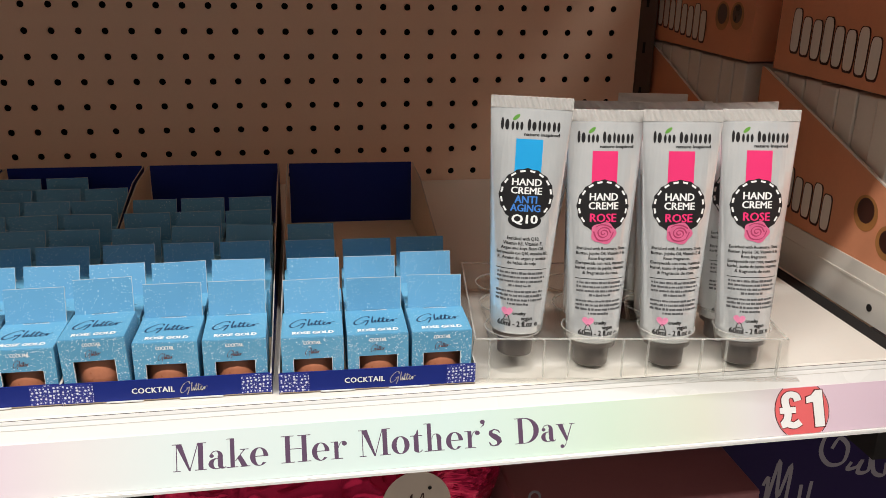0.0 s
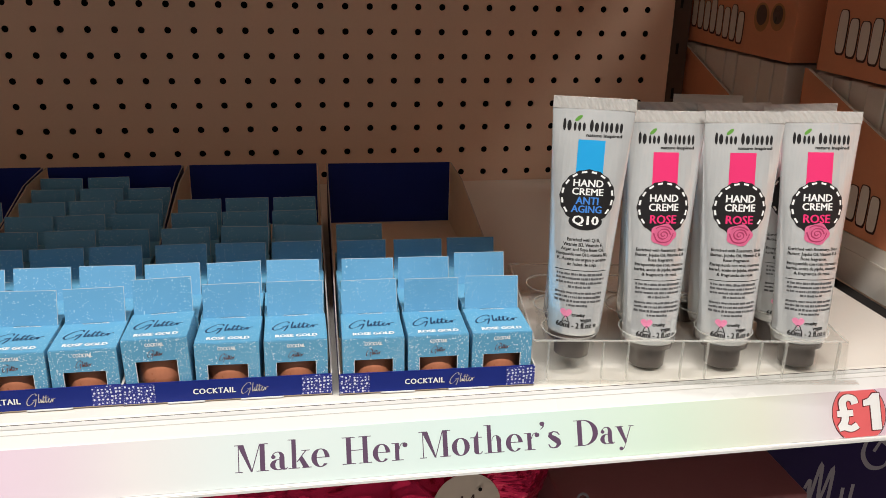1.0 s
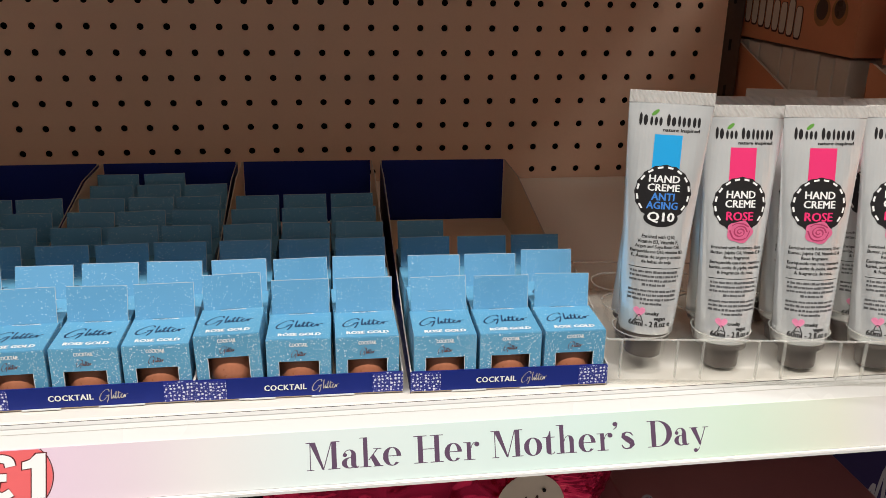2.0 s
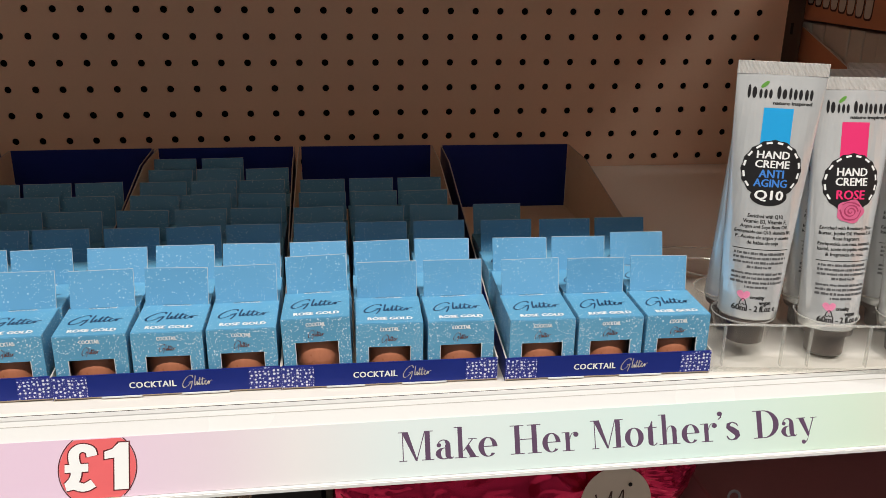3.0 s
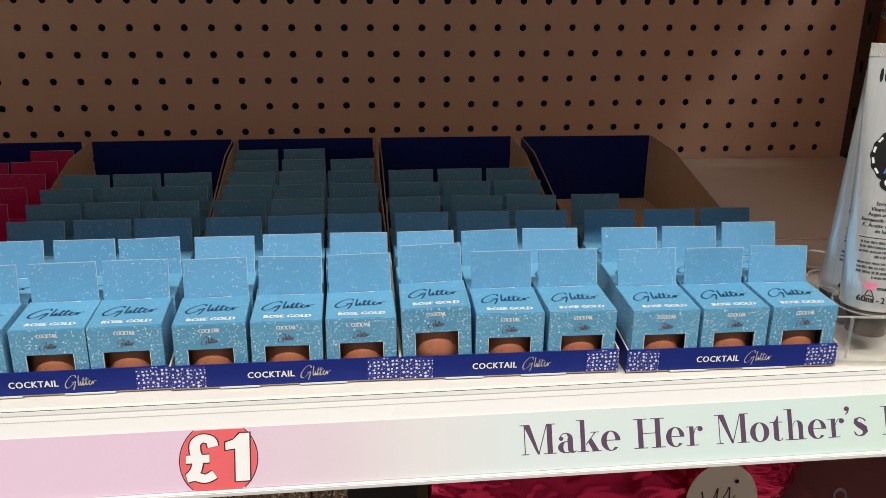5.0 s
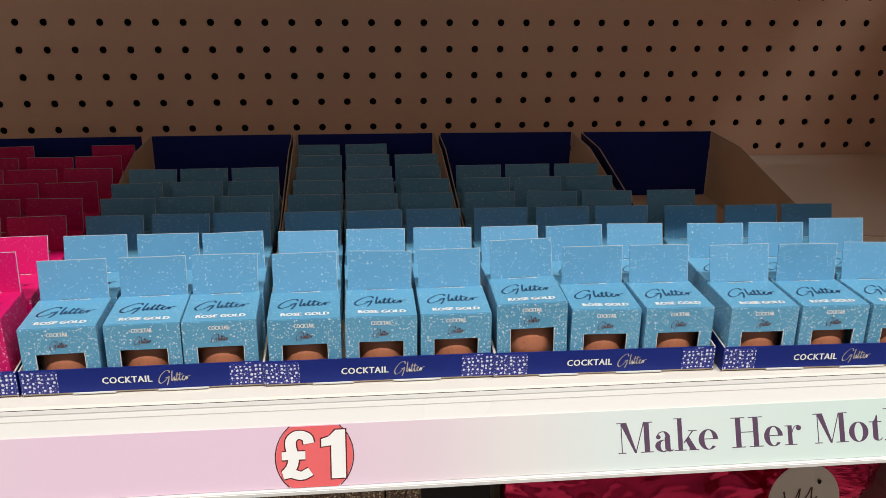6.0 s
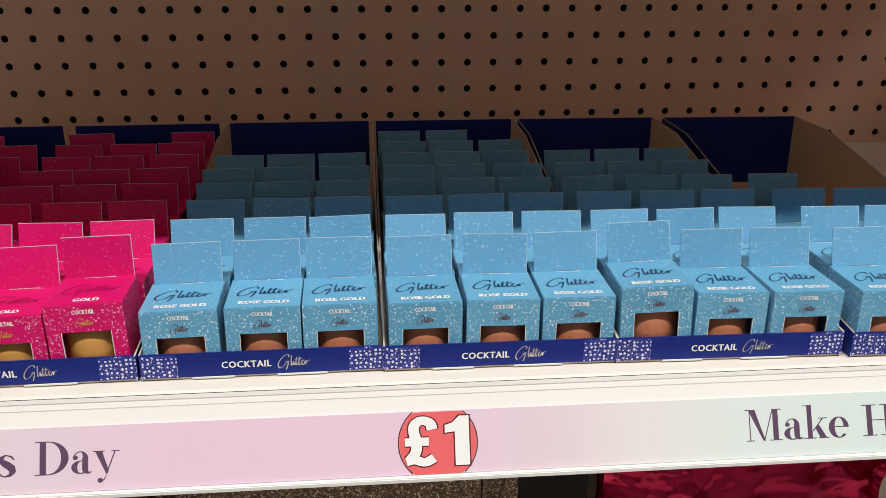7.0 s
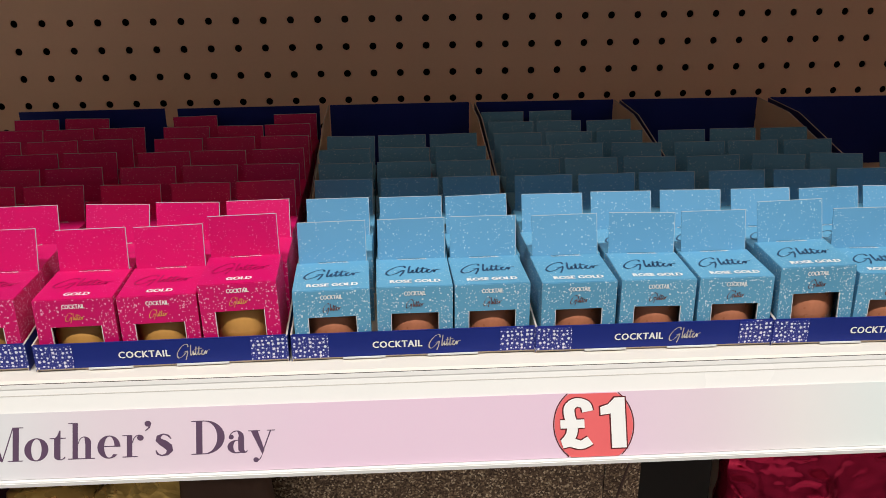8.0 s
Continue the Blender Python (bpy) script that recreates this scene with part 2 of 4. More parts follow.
def ribbon(strokes, pen=0.05, nib=0.6, angle=0.7):
    """Pen strokes as flat ribbons in x and y, wider across the nib's angle."""
    bm = bmesh.new()
    for line in strokes:
        pts = smooth_line(line)
        last = None
        for k, (x, y) in enumerate(pts):
            x0, y0 = pts[max(0, k - 1)]
            x1, y1 = pts[min(len(pts) - 1, k + 1)]
            d = Vector((x1 - x0, y1 - y0))
            d = d.normalized() if d.length else Vector((1, 0))
            w = pen * 0.5 * (1 - nib + nib * abs(math.sin(math.atan2(d.y, d.x) - angle)))
            pair = (bm.verts.new((x - d.y * w, y + d.x * w, 0)), bm.verts.new((x + d.y * w, y - d.x * w, 0)))
            if last:
                bm.faces.new((last[0], last[1], pair[1], pair[0]))
            last = pair
    return bm


def script_word(width, height):
    """A looping handwritten word with a large capital, two crossed stems and a trailing end."""
    strokes = [
        [(0.36, 0.70), (0.34, 0.82), (0.22, 0.78), (0.08, 0.58), (0.01, 0.36), (0.05, 0.22), (0.16, 0.28), (0.27, 0.44), (0.33, 0.52), (0.31, 0.34), (0.25, 0.12)],
        [(0.22, 0.47), (0.35, 0.53)],
        [(0.45, 0.80), (0.42, 0.50), (0.42, 0.32), (0.46, 0.38), (0.50, 0.52), (0.49, 0.34), (0.53, 0.36), (0.57, 0.50)],
        [(0.60, 0.70), (0.57, 0.45), (0.58, 0.32), (0.62, 0.38), (0.66, 0.50)],
        [(0.69, 0.70), (0.66, 0.45), (0.67, 0.32), (0.71, 0.37), (0.77, 0.47), (0.80, 0.53), (0.76, 0.52), (0.75, 0.37), (0.80, 0.33), (0.86, 0.48), (0.88, 0.50), (0.88, 0.35), (0.92, 0.50), (1.0, 0.53)],
        [(0.54, 0.58), (0.77, 0.62)],
    ]
    bm = ribbon(strokes, 0.044, 0.65)
    for v in bm.verts:
        v.co = Vector(((v.co.x - 0.5) * width, (v.co.y - 0.5) * height * 1.3, 0))
    return bm


SHELF_Z, BOARD_Y, LIP_Y, STRIP_Y = 1.010, 0.45, -0.030, -0.046
X_LEFT, X_RIGHT = -1.60, 0.047

# ---- the setting: room, pegboard, shelves ----
M_FLOOR = painted("pale_floor_tiles", (0.50, 0.475, 0.45), 0.4, 0.2, 2.0)
M_CEIL = painted("ceiling_white", (0.82, 0.81, 0.79), 0.9, 0.06, 2.0)
M_WALL = painted("wall_grey", (0.23, 0.225, 0.215), 0.8, 0.1, 2.0)
# the wall at y -2.4 is unseen, added near the shelf to bounce fill light
for name, dims, m in (("floor", (-5, 4, -2.4, 1.2, -0.1, 0.0), M_FLOOR), ("ceiling", (-5, 4, -2.4, 1.2, 3.0, 3.1), M_CEIL), ("wall_back", (-5, 4, 1.2, 1.3, 0, 3.0), M_WALL), ("wall_front", (-5, 4, -2.5, -2.4, 0, 3.0), M_WALL), ("wall_west", (-5.1, -5, -2.4, 1.2, 0, 3.0), M_WALL), ("wall_east", (4, 4.1, -2.4, 1.2, 0, 3.0), M_WALL)):
    tagged(part(name, box(*dims), m), "unseen plain shop " + name.split("_")[0], name.split("_")[0], kind="structure")


def pegboard(pitch=0.0254, hole=0.0034, sides=12, thick=0.0012):
    """Sheet with a square grid of real round holes, folded at the end; one cell per hole."""
    cols, low, high = range(-52, 1), -1, 12
    verts, faces = [], []
    h = pitch / 2
    ring = [(hole * math.cos(math.tau * k / sides + math.tau / 24), hole * math.sin(math.tau * k / sides + math.tau / 24)) for k in range(sides)]

    def square(a):
        s = h / max(abs(math.cos(a)), abs(math.sin(a)))
        return s * math.cos(a), s * math.sin(a)
    rim = [square(math.tau * k / sides + math.tau / 24 + (0.0)) for k in range(sides)]
    for i in cols:
        for j in range(low, high):
            cx, cz, b = i * pitch, 1.02 + j * pitch, len(verts)
            verts += [(cx + x, BOARD_Y, cz + z) for x, z in ring] + [(cx + x, BOARD_Y + thick, cz + z) for x, z in ring] + [(cx + x, BOARD_Y, cz + z) for x, z in rim]
            for k in range(sides):
                n = (k + 1) % sides
                faces.append((b + k, b + n, b + sides + n, b + sides + k))
                faces.append((b + k, b + 2 * sides + k, b + 2 * sides + n, b + n))
    x_end, z0, z1 = cols[-1] * pitch + h, 1.02 + low * pitch - h, 1.02 + (high - 0.5) * pitch
    b = len(verts)
    verts += [(x_end, BOARD_Y, z0), (0.031, BOARD_Y, z0), (0.031, BOARD_Y, z1), (x_end, BOARD_Y, z1), (0.031, BOARD_Y + 0.02, z0), (0.031, BOARD_Y + 0.02, z1)]
    faces += [(b, b + 1, b + 2, b + 3), (b + 1, b + 4, b + 5, b + 2)]
    me = bpy.data.meshes.new("pegboard")
    me.from_pydata(verts, [], faces)
    bm = bmesh.new()
    bm.from_mesh(me)
    bmesh.ops.remove_doubles(bm, verts=bm.verts, dist=0.00002)
    bmesh.ops.recalc_face_normals(bm, faces=bm.faces)
    bm.to_mesh(me)
    bm.free()
    me.materials.append(M_BOARD)
    return tagged(new("pegboard", me), "cream painted steel pegboard with round holes", "pegboard", kind="structure")


pegboard()
# added near-black sheet; its colour makes the pegboard holes look dark
tagged(part("backing_panel", box(X_LEFT, 0.03, BOARD_Y + 0.014, BOARD_Y + 0.03, 0.3, 1.5), M_BACK), "near-black sheet for the shade behind the pegboard holes", "backing", kind="structure")

gondola = thing("gondola", "cream steel shop gondola with plinth and end uprights", "shelving", kind="structure")
part("plinth", box(X_LEFT, X_RIGHT + 0.5, -0.10, BOARD_Y, 0.0, 0.16), M_SHELF, gondola)
part("end_upright", box(X_LEFT - 0.03, X_LEFT - 0.001, BOARD_Y - 0.01, BOARD_Y + 0.06, 0.0, 1.75), M_BOARD, gondola)
part("end_upright", box(X_RIGHT + 0.502, X_RIGHT + 0.53, BOARD_Y - 0.01, BOARD_Y + 0.06, 0.0, 1.75), M_BOARD, gondola)
part("rear_panel", box(X_LEFT, X_RIGHT + 0.5, BOARD_Y + 0.040, BOARD_Y + 0.055, 0.0, 1.75), M_BOARD, gondola)
shelf = thing("shelf", "cream enamelled steel shelf with a folded front edge", "shelf", kind="structure")
part("shelf_top", prism([(BOARD_Y - 0.002, SHELF_Z), (LIP_Y + 0.0015, SHELF_Z), (LIP_Y, SHELF_Z - 0.0015), (LIP_Y, SHELF_Z - 0.036), (LIP_Y + 0.0012, SHELF_Z - 0.036), (LIP_Y + 0.0012, SHELF_Z - 0.002), (BOARD_Y - 0.002, SHELF_Z - 0.002)], "x", X_LEFT, 0.0305), M_SHELF, shelf)
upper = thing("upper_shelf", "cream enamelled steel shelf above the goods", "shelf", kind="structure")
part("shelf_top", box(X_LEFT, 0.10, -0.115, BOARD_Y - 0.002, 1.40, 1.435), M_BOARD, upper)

holder = thing("ticket_holder", "white plastic ticket holder along the shelf edge", "ticket holder", kind="structure")
TILT_BACK = 25.0
FACE = pose(0, -0.0450, 0.9805, 90 - TILT_BACK)     # the holder's slanting face: x along, y up the slope, z out


def on_face(v, w):
    p = FACE @ Vector((0, v, w))
    return p.y, p.z


part("channel", prism([(LIP_Y - 0.0010, 1.0060), (LIP_Y - 0.0010, 1.0093), (LIP_Y - 0.0016, 1.0094), on_face(0.0302, -0.0002), on_face(0.0296, -0.0006), on_face(0.0200, -0.0006), on_face(-0.0100, -0.0006), on_face(-0.0102, 0.0012), on_face(-0.0116, 0.0018), on_face(-0.0132, 0.0010), on_face(-0.0136, -0.0012), (LIP_Y - 0.0022, 0.9690)], "x", X_LEFT, X_RIGHT + 0.35), M_HOLDER, holder)
# dark strip: the shade of the gap between shelf and holder, as colour
part("edge_seam", box(X_LEFT, X_RIGHT + 0.35, LIP_Y - 0.0009, LIP_Y - 0.0001, 1.0078, 1.0092), painted("dark_edge_seam", (0.07, 0.055, 0.045), 0.8, 0.5, 60.0), holder)
part("ridge_seam", box(X_LEFT, X_RIGHT + 0.35, 0.0268, 0.0272, -0.0009, -0.0005), painted("grey_ridge_seam", (0.62, 0.59, 0.54), 0.6, 0.4, 60.0), holder, at=FACE)
part("lip_seam", box(X_LEFT, X_RIGHT + 0.35, -0.0112, -0.0107, 0.0014, 0.0019), M_HOLDER, holder, at=FACE)


def serif_word(word, width, cap):
    """Lettering with heavy stems, hairlines and flat hairline serifs. Starts at x 0 on the base line."""
    bm, state = bmesh.new(), {"x": 0.0, "z": 0.0}

    def poly(*pts):
        state["z"] += 0.000002
        bm.faces.new([bm.verts.new((state["x"] + p, q, state["z"])) for p, q in pts])

    def bar(x0, y0, x1, y1):
        poly((x0, y0), (x1, y0), (x1, y1), (x0, y1))

    def arc(cx, cy, rx, ry, ix, iy, lo=0, hi=360, shift=0.0):
        state["z"] += 0.000002
        last, n = None, max(6, int((hi - lo) / 12))
        for k in range(n + 1):
            t = radians(lo + (hi - lo) * k / n)
            c, q = math.cos(t), math.sin(t)
            pair = (bm.verts.new((state["x"] + cx + rx * c, cy + ry * q, state["z"])), bm.verts.new((state["x"] + cx + shift + ix * c, cy + iy * q, state["z"])))
            if last:
                bm.faces.new((last[0], pair[0], pair[1], last[1]))
            last = pair

    def ball(cx, cy, r):
        poly(*[(cx + r * math.cos(math.tau * k / 14), cy + r * math.sin(math.tau * k / 14)) for k in range(14)])
    hair = 0.028
    for ch in word:
        if ch == "M":
            bar(0.12, 0, 0.12 + hair, 1), bar(0.02, 0, 0.25, hair), bar(0, 1 - hair, 0.2, 1)
            poly((0.10, 1), (0.29, 1), (0.56, 0), (0.50, 0)), poly((0.515, 0), (0.545, 0), (0.81, 1), (0.78, 1))
            bar(0.79, 0, 0.945, 1), bar(0.68, 0, 1.05, hair), bar(0.85, 1 - hair, 1.05, 1)
            step = 1.08
        elif ch == "H":
            for x in (0.0, 0.54):
                bar(x + 0.135, 0, x + 0.295, 1), bar(x, 0, x + 0.43, hair), bar(x, 1 - hair, x + 0.43, 1)
            bar(0.3, 0.49, 0.67, 0.49 + hair)
            step = 1.0
        elif ch == "D":
            bar(0.13, 0, 0.30, 1), bar(0, 0, 0.13, hair), bar(0, 1 - hair, 0.13, 1)
            arc(0.36, 0.5, 0.54, 0.5, 0.34, 0.5 - hair, -90, 90), bar(0.3, 0, 0.37, hair), bar(0.3, 1 - hair, 0.37, 1)
            step = 0.95
        elif ch == "a":
            bar(0.31, 0.09, 0.47, 0.48), arc(0.27, 0.46, 0.20, 0.21, 0.06, 0.18, 0, 90), arc(0.27, 0.46, 0.20, 0.21, 0.17, 0.18, 90, 175), ball(0.125, 0.48, 0.07)
            arc(0.27, 0.19, 0.25, 0.20, 0.09, 0.17, 90, 300), bar(0.25, 0.365, 0.33, 0.39), poly((0.31, 0.1), (0.36, 0.02), (0.44, -0.01), (0.52, 0.0), (0.57, 0.06), (0.55, 0.07), (0.50, 0.035), (0.47, 0.09))
            step = 0.59
        elif ch == "k":
            bar(0.11, 0, 0.245, 1.07), bar(0, 0, 0.35, hair), bar(0, 1.045, 0.12, 1.07)
            poly((0.25, 0.24), (0.29, 0.24), (0.57, 0.63), (0.53, 0.63)), poly((0.33, 0.33), (0.47, 0), (0.66, 0), (0.43, 0.46)), bar(0.42, 0, 0.72, hair), bar(0.42, 0.63, 0.68, 0.655)
            step = 0.72
        elif ch == "e":
            arc(0.29, 0.325, 0.29, 0.34, 0.13, 0.31, 0, 318, 0.01), bar(0.13, 0.33, 0.57, 0.33 + hair)
            step = 0.63
        elif ch == "r":
            bar(0.11, 0, 0.245, 0.655), bar(0, 0, 0.38, hair), bar(0, 0.63, 0.12, 0.655), ball(0.45, 0.56, 0.085), arc(0.42, 0.40, 0.18, 0.255, 0.155, 0.23, 70, 175)
            step = 0.55
        elif ch == "o":
            arc(0.30, 0.325, 0.30, 0.34, 0.13, 0.31)
            step = 0.63
        elif ch == "t":
            poly((0.11, 0.62), (0.27, 0.62), (0.27, 0.86), (0.24, 0.86), (0.19, 0.72)), bar(0.11, 0.1, 0.27, 0.63), bar(0, 0.62, 0.40, 0.65), arc(0.27, 0.11, 0.16, 0.12, 0.0, 0.09, 180, 270), arc(0.27, 0.11, 0.13, 0.12, 0.10, 0.09, 270, 350)
            step = 0.46
        elif ch == "h":
            bar(0.11, 0, 0.245, 1.07), bar(0, 0, 0.35, hair), bar(0, 1.045, 0.12, 1.07), bar(0.43, 0, 0.57, 0.46), bar(0.34, 0, 0.67, hair)
            arc(0.40, 0.45, 0.18, 0.215, 0.02, 0.18, 0, 90), arc(0.40, 0.45, 0.15, 0.215, 0.13, 0.19, 90, 180)
            step = 0.73
        elif ch == "'":
            ball(0.09, 0.97, 0.085), poly((0.10, 1.04), (0.175, 0.98), (0.14, 0.84), (0.03, 0.75), (0.02, 0.77), (0.10, 0.86), (0.12, 0.94))
            step = 0.2
        elif ch == "s":
            spine = [(0.37, 0.50, 0.03), (0.31, 0.60, 0.05), (0.20, 0.645, 0.035), (0.10, 0.58, 0.10), (0.095, 0.48, 0.14), (0.20, 0.38, 0.19), (0.31, 0.27, 0.19), (0.345, 0.15, 0.14), (0.28, 0.045, 0.08), (0.17, 0.012, 0.035), (0.08, 0.06, 0.05), (0.04, 0.17, 0.03)]
            edges = []
            for k, (p, q, w) in enumerate(spine):
                d = Vector((spine[min(k + 1, 11)][0] - spine[max(k - 1, 0)][0], spine[min(k + 1, 11)][1] - spine[max(k - 1, 0)][1])).normalized()
                edges.append(((p - d.y * w / 2, q + d.x * w / 2), (p + d.y * w / 2, q - d.x * w / 2)))
            for e, f in zip(edges, edges[1:]):
                poly(e[0], e[1], f[1], f[0])
            step = 0.45
        else:
            poly((0.06, 0.65), (0.25, 0.65), (0.43, 0.06), (0.37, -0.06)), poly((0.37, -0.06), (0.40, 0.02), (0.62, 0.65), (0.585, 0.65), (0.36, 0.0)), poly((0.37, -0.06), (0.40, 0.0), (0.33, -0.19), (0.24, -0.28), (0.22, -0.26), (0.30, -0.18))
            ball(0.20, -0.22, 0.075), bar(0, 0.63, 0.32, 0.655), bar(0.5, 0.63, 0.72, 0.655)
            step = 0.7
        state["x"] += step
    far = max(v.co.x for v in bm.verts)
    for v in bm.verts:
        v.co = Vector((v.co.x * width / far, v.co.y * cap, v.co.z))
    for f in bm.faces:
        f.normal_update()
        if f.normal.z < 0:
            f.normal_flip()
    return bm


def block_one(grow):
    """A heavy figure one with a flag, in x and y."""
    bm = bmesh.new()
    g = grow
    pts = [(-0.0012 - g, -0.0122 - g), (0.0050 + g, -0.0122 - g), (0.0050 + g, 0.0122 + g), (0.0008 - g, 0.0122 + g), (-0.0022, 0.0090 + g), (-0.0055 - g, 0.0078 + g), (-0.0055 - g, 0.0040 - g), (-0.0012 - g, 0.0045 - g)]
    bm.faces.new([bm.verts.new((x, y, 0)) for x, y in pts])
    return bm


def roundel(x, parent):
    vc, r = 0.0047, 0.0183

    def disc(rad):
        pts = [(x + rad * math.cos(a), min(max(vc + rad * math.sin(a), -0.0098), 0.0190)) for a in (math.tau * k / 48 for k in range(48))]
        return prism(pts, "z", 0.0002, 0.0003)
    mark = part("price_roundel", disc(r), M_RED, parent, "red price roundel with a white numeral", at=FACE)
    for lo, hi in ((-0.85, 0.88), (2.25, 4.0)):
        part("outline", ribbon([[(x + (r + 0.0004) * math.cos(a), vc + (r + 0.0004) * math.sin(a)) for a in np.linspace(lo, hi, 9)]], 0.0005, 0.0), M_LINE, mark, at=pose(0, 0, 0.00032))
    for name, m, grow, lift in (("numeral_edge", M_LINE, 0.0012, 0.0004), ("numeral", M_WHITE, 0.0, 0.0006)):
        pound = ribbon([[(0.0052, 0.0062), (0.0042, 0.0095), (0.0005, 0.0108), (-0.0024, 0.0085), (-0.0026, 0.0045), (-0.0016, 0.0), (-0.0022, -0.0050), (-0.0050, -0.0088)], [(-0.0062, -0.0092), (-0.0025, -0.0085), (0.0018, -0.0098), (0.0058, -0.0078)], [(-0.0066, 0.0004), (0.0036, 0.0004)]], 0.0046 + grow, 0.12, 0.0)
        for k, v in enumerate(pound.verts):
            v.co.z = 0.000002 * (k // 2)
        body = joined(turned(pound, pose(-0.0076, 0, 0)), turned(block_one(grow / 2), pose(0.0085, 0.0003, 0)))
        part(name, body, m, mark, at=pose(x, vc + 0.0003, lift) @ Matrix.Diagonal((1.1, 0.94, 1, 1)))


for k, x0 in enumerate((-1.633, -1.105, -0.577, -0.0425)):
    strip = thing("price_strip", "pastel pink and mint printed shelf strip with plum lettering", "price strip", group="price strips")
    part("insert", box(-1.6 if k == 0 else -1.567 + 0.528 * k, min(-1.039 + 0.528 * k, X_RIGHT + 0.34), -0.0099, 0.0194, -0.0004, 0.0001), M_PRINT, strip, at=FACE)
    if x0 > -1.2:
        roundel(x0, strip)
    if -1.2 < x0 < -0.1:
        for word, a, b in (("Make", 0.1500, 0.2025), ("Her", 0.2096, 0.2470), ("Mother'", 0.2536, 0.3288), ("s", 0.3300, 0.3385), ("Day", 0.3466, 0.3842)):
            part("lettering", serif_word(word, b - a, 0.0151), M_PLUM, strip, at=FACE @ pose(x0 + a - (0.0025 if x0 < -1.0 else 0.0), -0.0019, 0.00015))


# ---- cartons of small cube boxes ----
LEAN_BACK = 10.0
B, TALL, FLAP = 0.0355, 0.0339, 0.0208     # box width and depth, height, flap


def cube_box(kind):
    """Printed card cube with a window, a jar inside and a raised hanging flap at the back. Origin at the base's front middle."""
    blue = kind == "blue"
    card, plain, flap_m, foil, jar_m = (M_BLUE, M_BLUEP, M_BLUEF, M_FOIL, M_COPPER) if blue else (M_PINK, M_PINKP, M_PINKF, M_GFOIL, M_GOLD)
    ob = thing("gift_box", ("pale blue speckled" if blue else "magenta speckled") + " card cube with a window onto a " + ("copper" if blue else "gold") + " jar", "gift box", group=("blue" if blue else "magenta") + " gift boxes in trays")
    h, t = B / 2, 0.0005
    wx, w0, w1 = 0.0110, 0.0068, 0.0206
    body = bmesh.new()
    g = {(i, k): body.verts.new((x, 0, z)) for i, x in enumerate((-h, -wx, wx, h)) for k, z in enumerate((0, w0, w1, TALL))}
    for i in range(3):
        for k in range(3):
            if (i, k) != (1, 1):
                body.faces.new((g[i, k], g[i + 1, k], g[i + 1, k + 1], g[i, k + 1]))
    back = [body.verts.new((x, B, z)) for x, z in ((-h, 0), (h, 0), (h, TALL), (-h, TALL))]
    body.faces.new(back[::-1])
    body.faces.new((g[0, 0], g[0, 1], g[0, 2], g[0, 3], back[3], back[0]))
    body.faces.new((g[3, 3], g[3, 2], g[3, 1], g[3, 0], back[1], back[2]))
    body.faces.new((g[3, 0], g[2, 0], g[1, 0], g[0, 0], back[0], back[1]))
    bmesh.ops.recalc_face_normals(body, faces=body.faces)
    bmesh.ops.solidify(body, geom=body.faces[:], thickness=0.0004)
    shell = part("carton_body", body, card, ob)
    part("window_edge", joined(box(-wx - 0.0003, wx + 0.0003, -0.0002, 0.0007, w0 - 0.0004, w0), box(wx, wx + 0.0003, -0.0002, 0.0007, w0, w1), box(-wx - 0.0003, -wx, -0.0002, 0.0007, w0, w1)), M_CARD, shell)
    lid = joined(box(-h + 0.0002, h - 0.0002, 0.0003, B, TALL - t, TALL + 0.0004))
    lid_ob = part("lid", lid, plain, ob)
    flap = turned(box(-h + 0.0012, h - 0.0012, -t / 2, t / 2, 0, FLAP), pose(0, 0, 0, -LEAN_BACK))
    flap_ob = part("hanging_flap", flap, flap_m, ob, at=pose(0, B - 0.0006, TALL))
    part("flap_edge", turned(joined(box(h - 0.0012, h - 0.00095, -t / 2, t / 2, 0, FLAP), box(-h + 0.0012, h - 0.00095, -t / 2, t / 2, FLAP, FLAP + 0.00025)), pose(0, 0, 0, -LEAN_BACK)), M_CUT, flap_ob)
    part("fold_slit", box(-0.007, 0.007, -0.0007, -0.0004, 0.0003, 0.0009), M_SLIT if blue else M_PFOIL, flap_ob)
    jar = part("jar", lathe([(0.0140, 0.0008), (0.0155, 0.002), (0.0157, 0.0070), (0.0157, 0.0108), (0.0151, 0.0132), (0.0135, 0.0155), (0.0105, 0.0174), (0.006, 0.0186), (0.0008, 0.0190)], 28), jar_m, ob, smooth=True, at=pose(0, B / 2, 0) @ Matrix.Diagonal((1, 1, 1.3, 1)))
    part("lid_script", script_word(0.0265, 0.0140), M_INK if blue else M_PFOIL, lid_ob, at=pose(0, 0.0190, TALL + 0.0006))
    part("lid_name", words("ROSE GOLD" if blue else "GOLD", 0.0235 if blue else 0.0115, 0.0034, 0.07), M_WHITE, lid_ob, at=pose(0.0005, 0.0056, TALL + 0.0006))
    part("lid_title", words("COCKTAIL", 0.0150, 0.0022, 0.06), M_WHITE, lid_ob, at=pose(0.0005, 0.0343, TALL + 0.0006))
    part("front_title", words("COCKTAIL", 0.0100, 0.0021, 0.05), M_WHITE, shell, at=pose(0, -0.0002, 0.0307, 90))
    part("front_script", script_word(0.0085, 0.0056), foil, shell, at=pose(0, -0.0002, 0.0253, 90))
    return ob


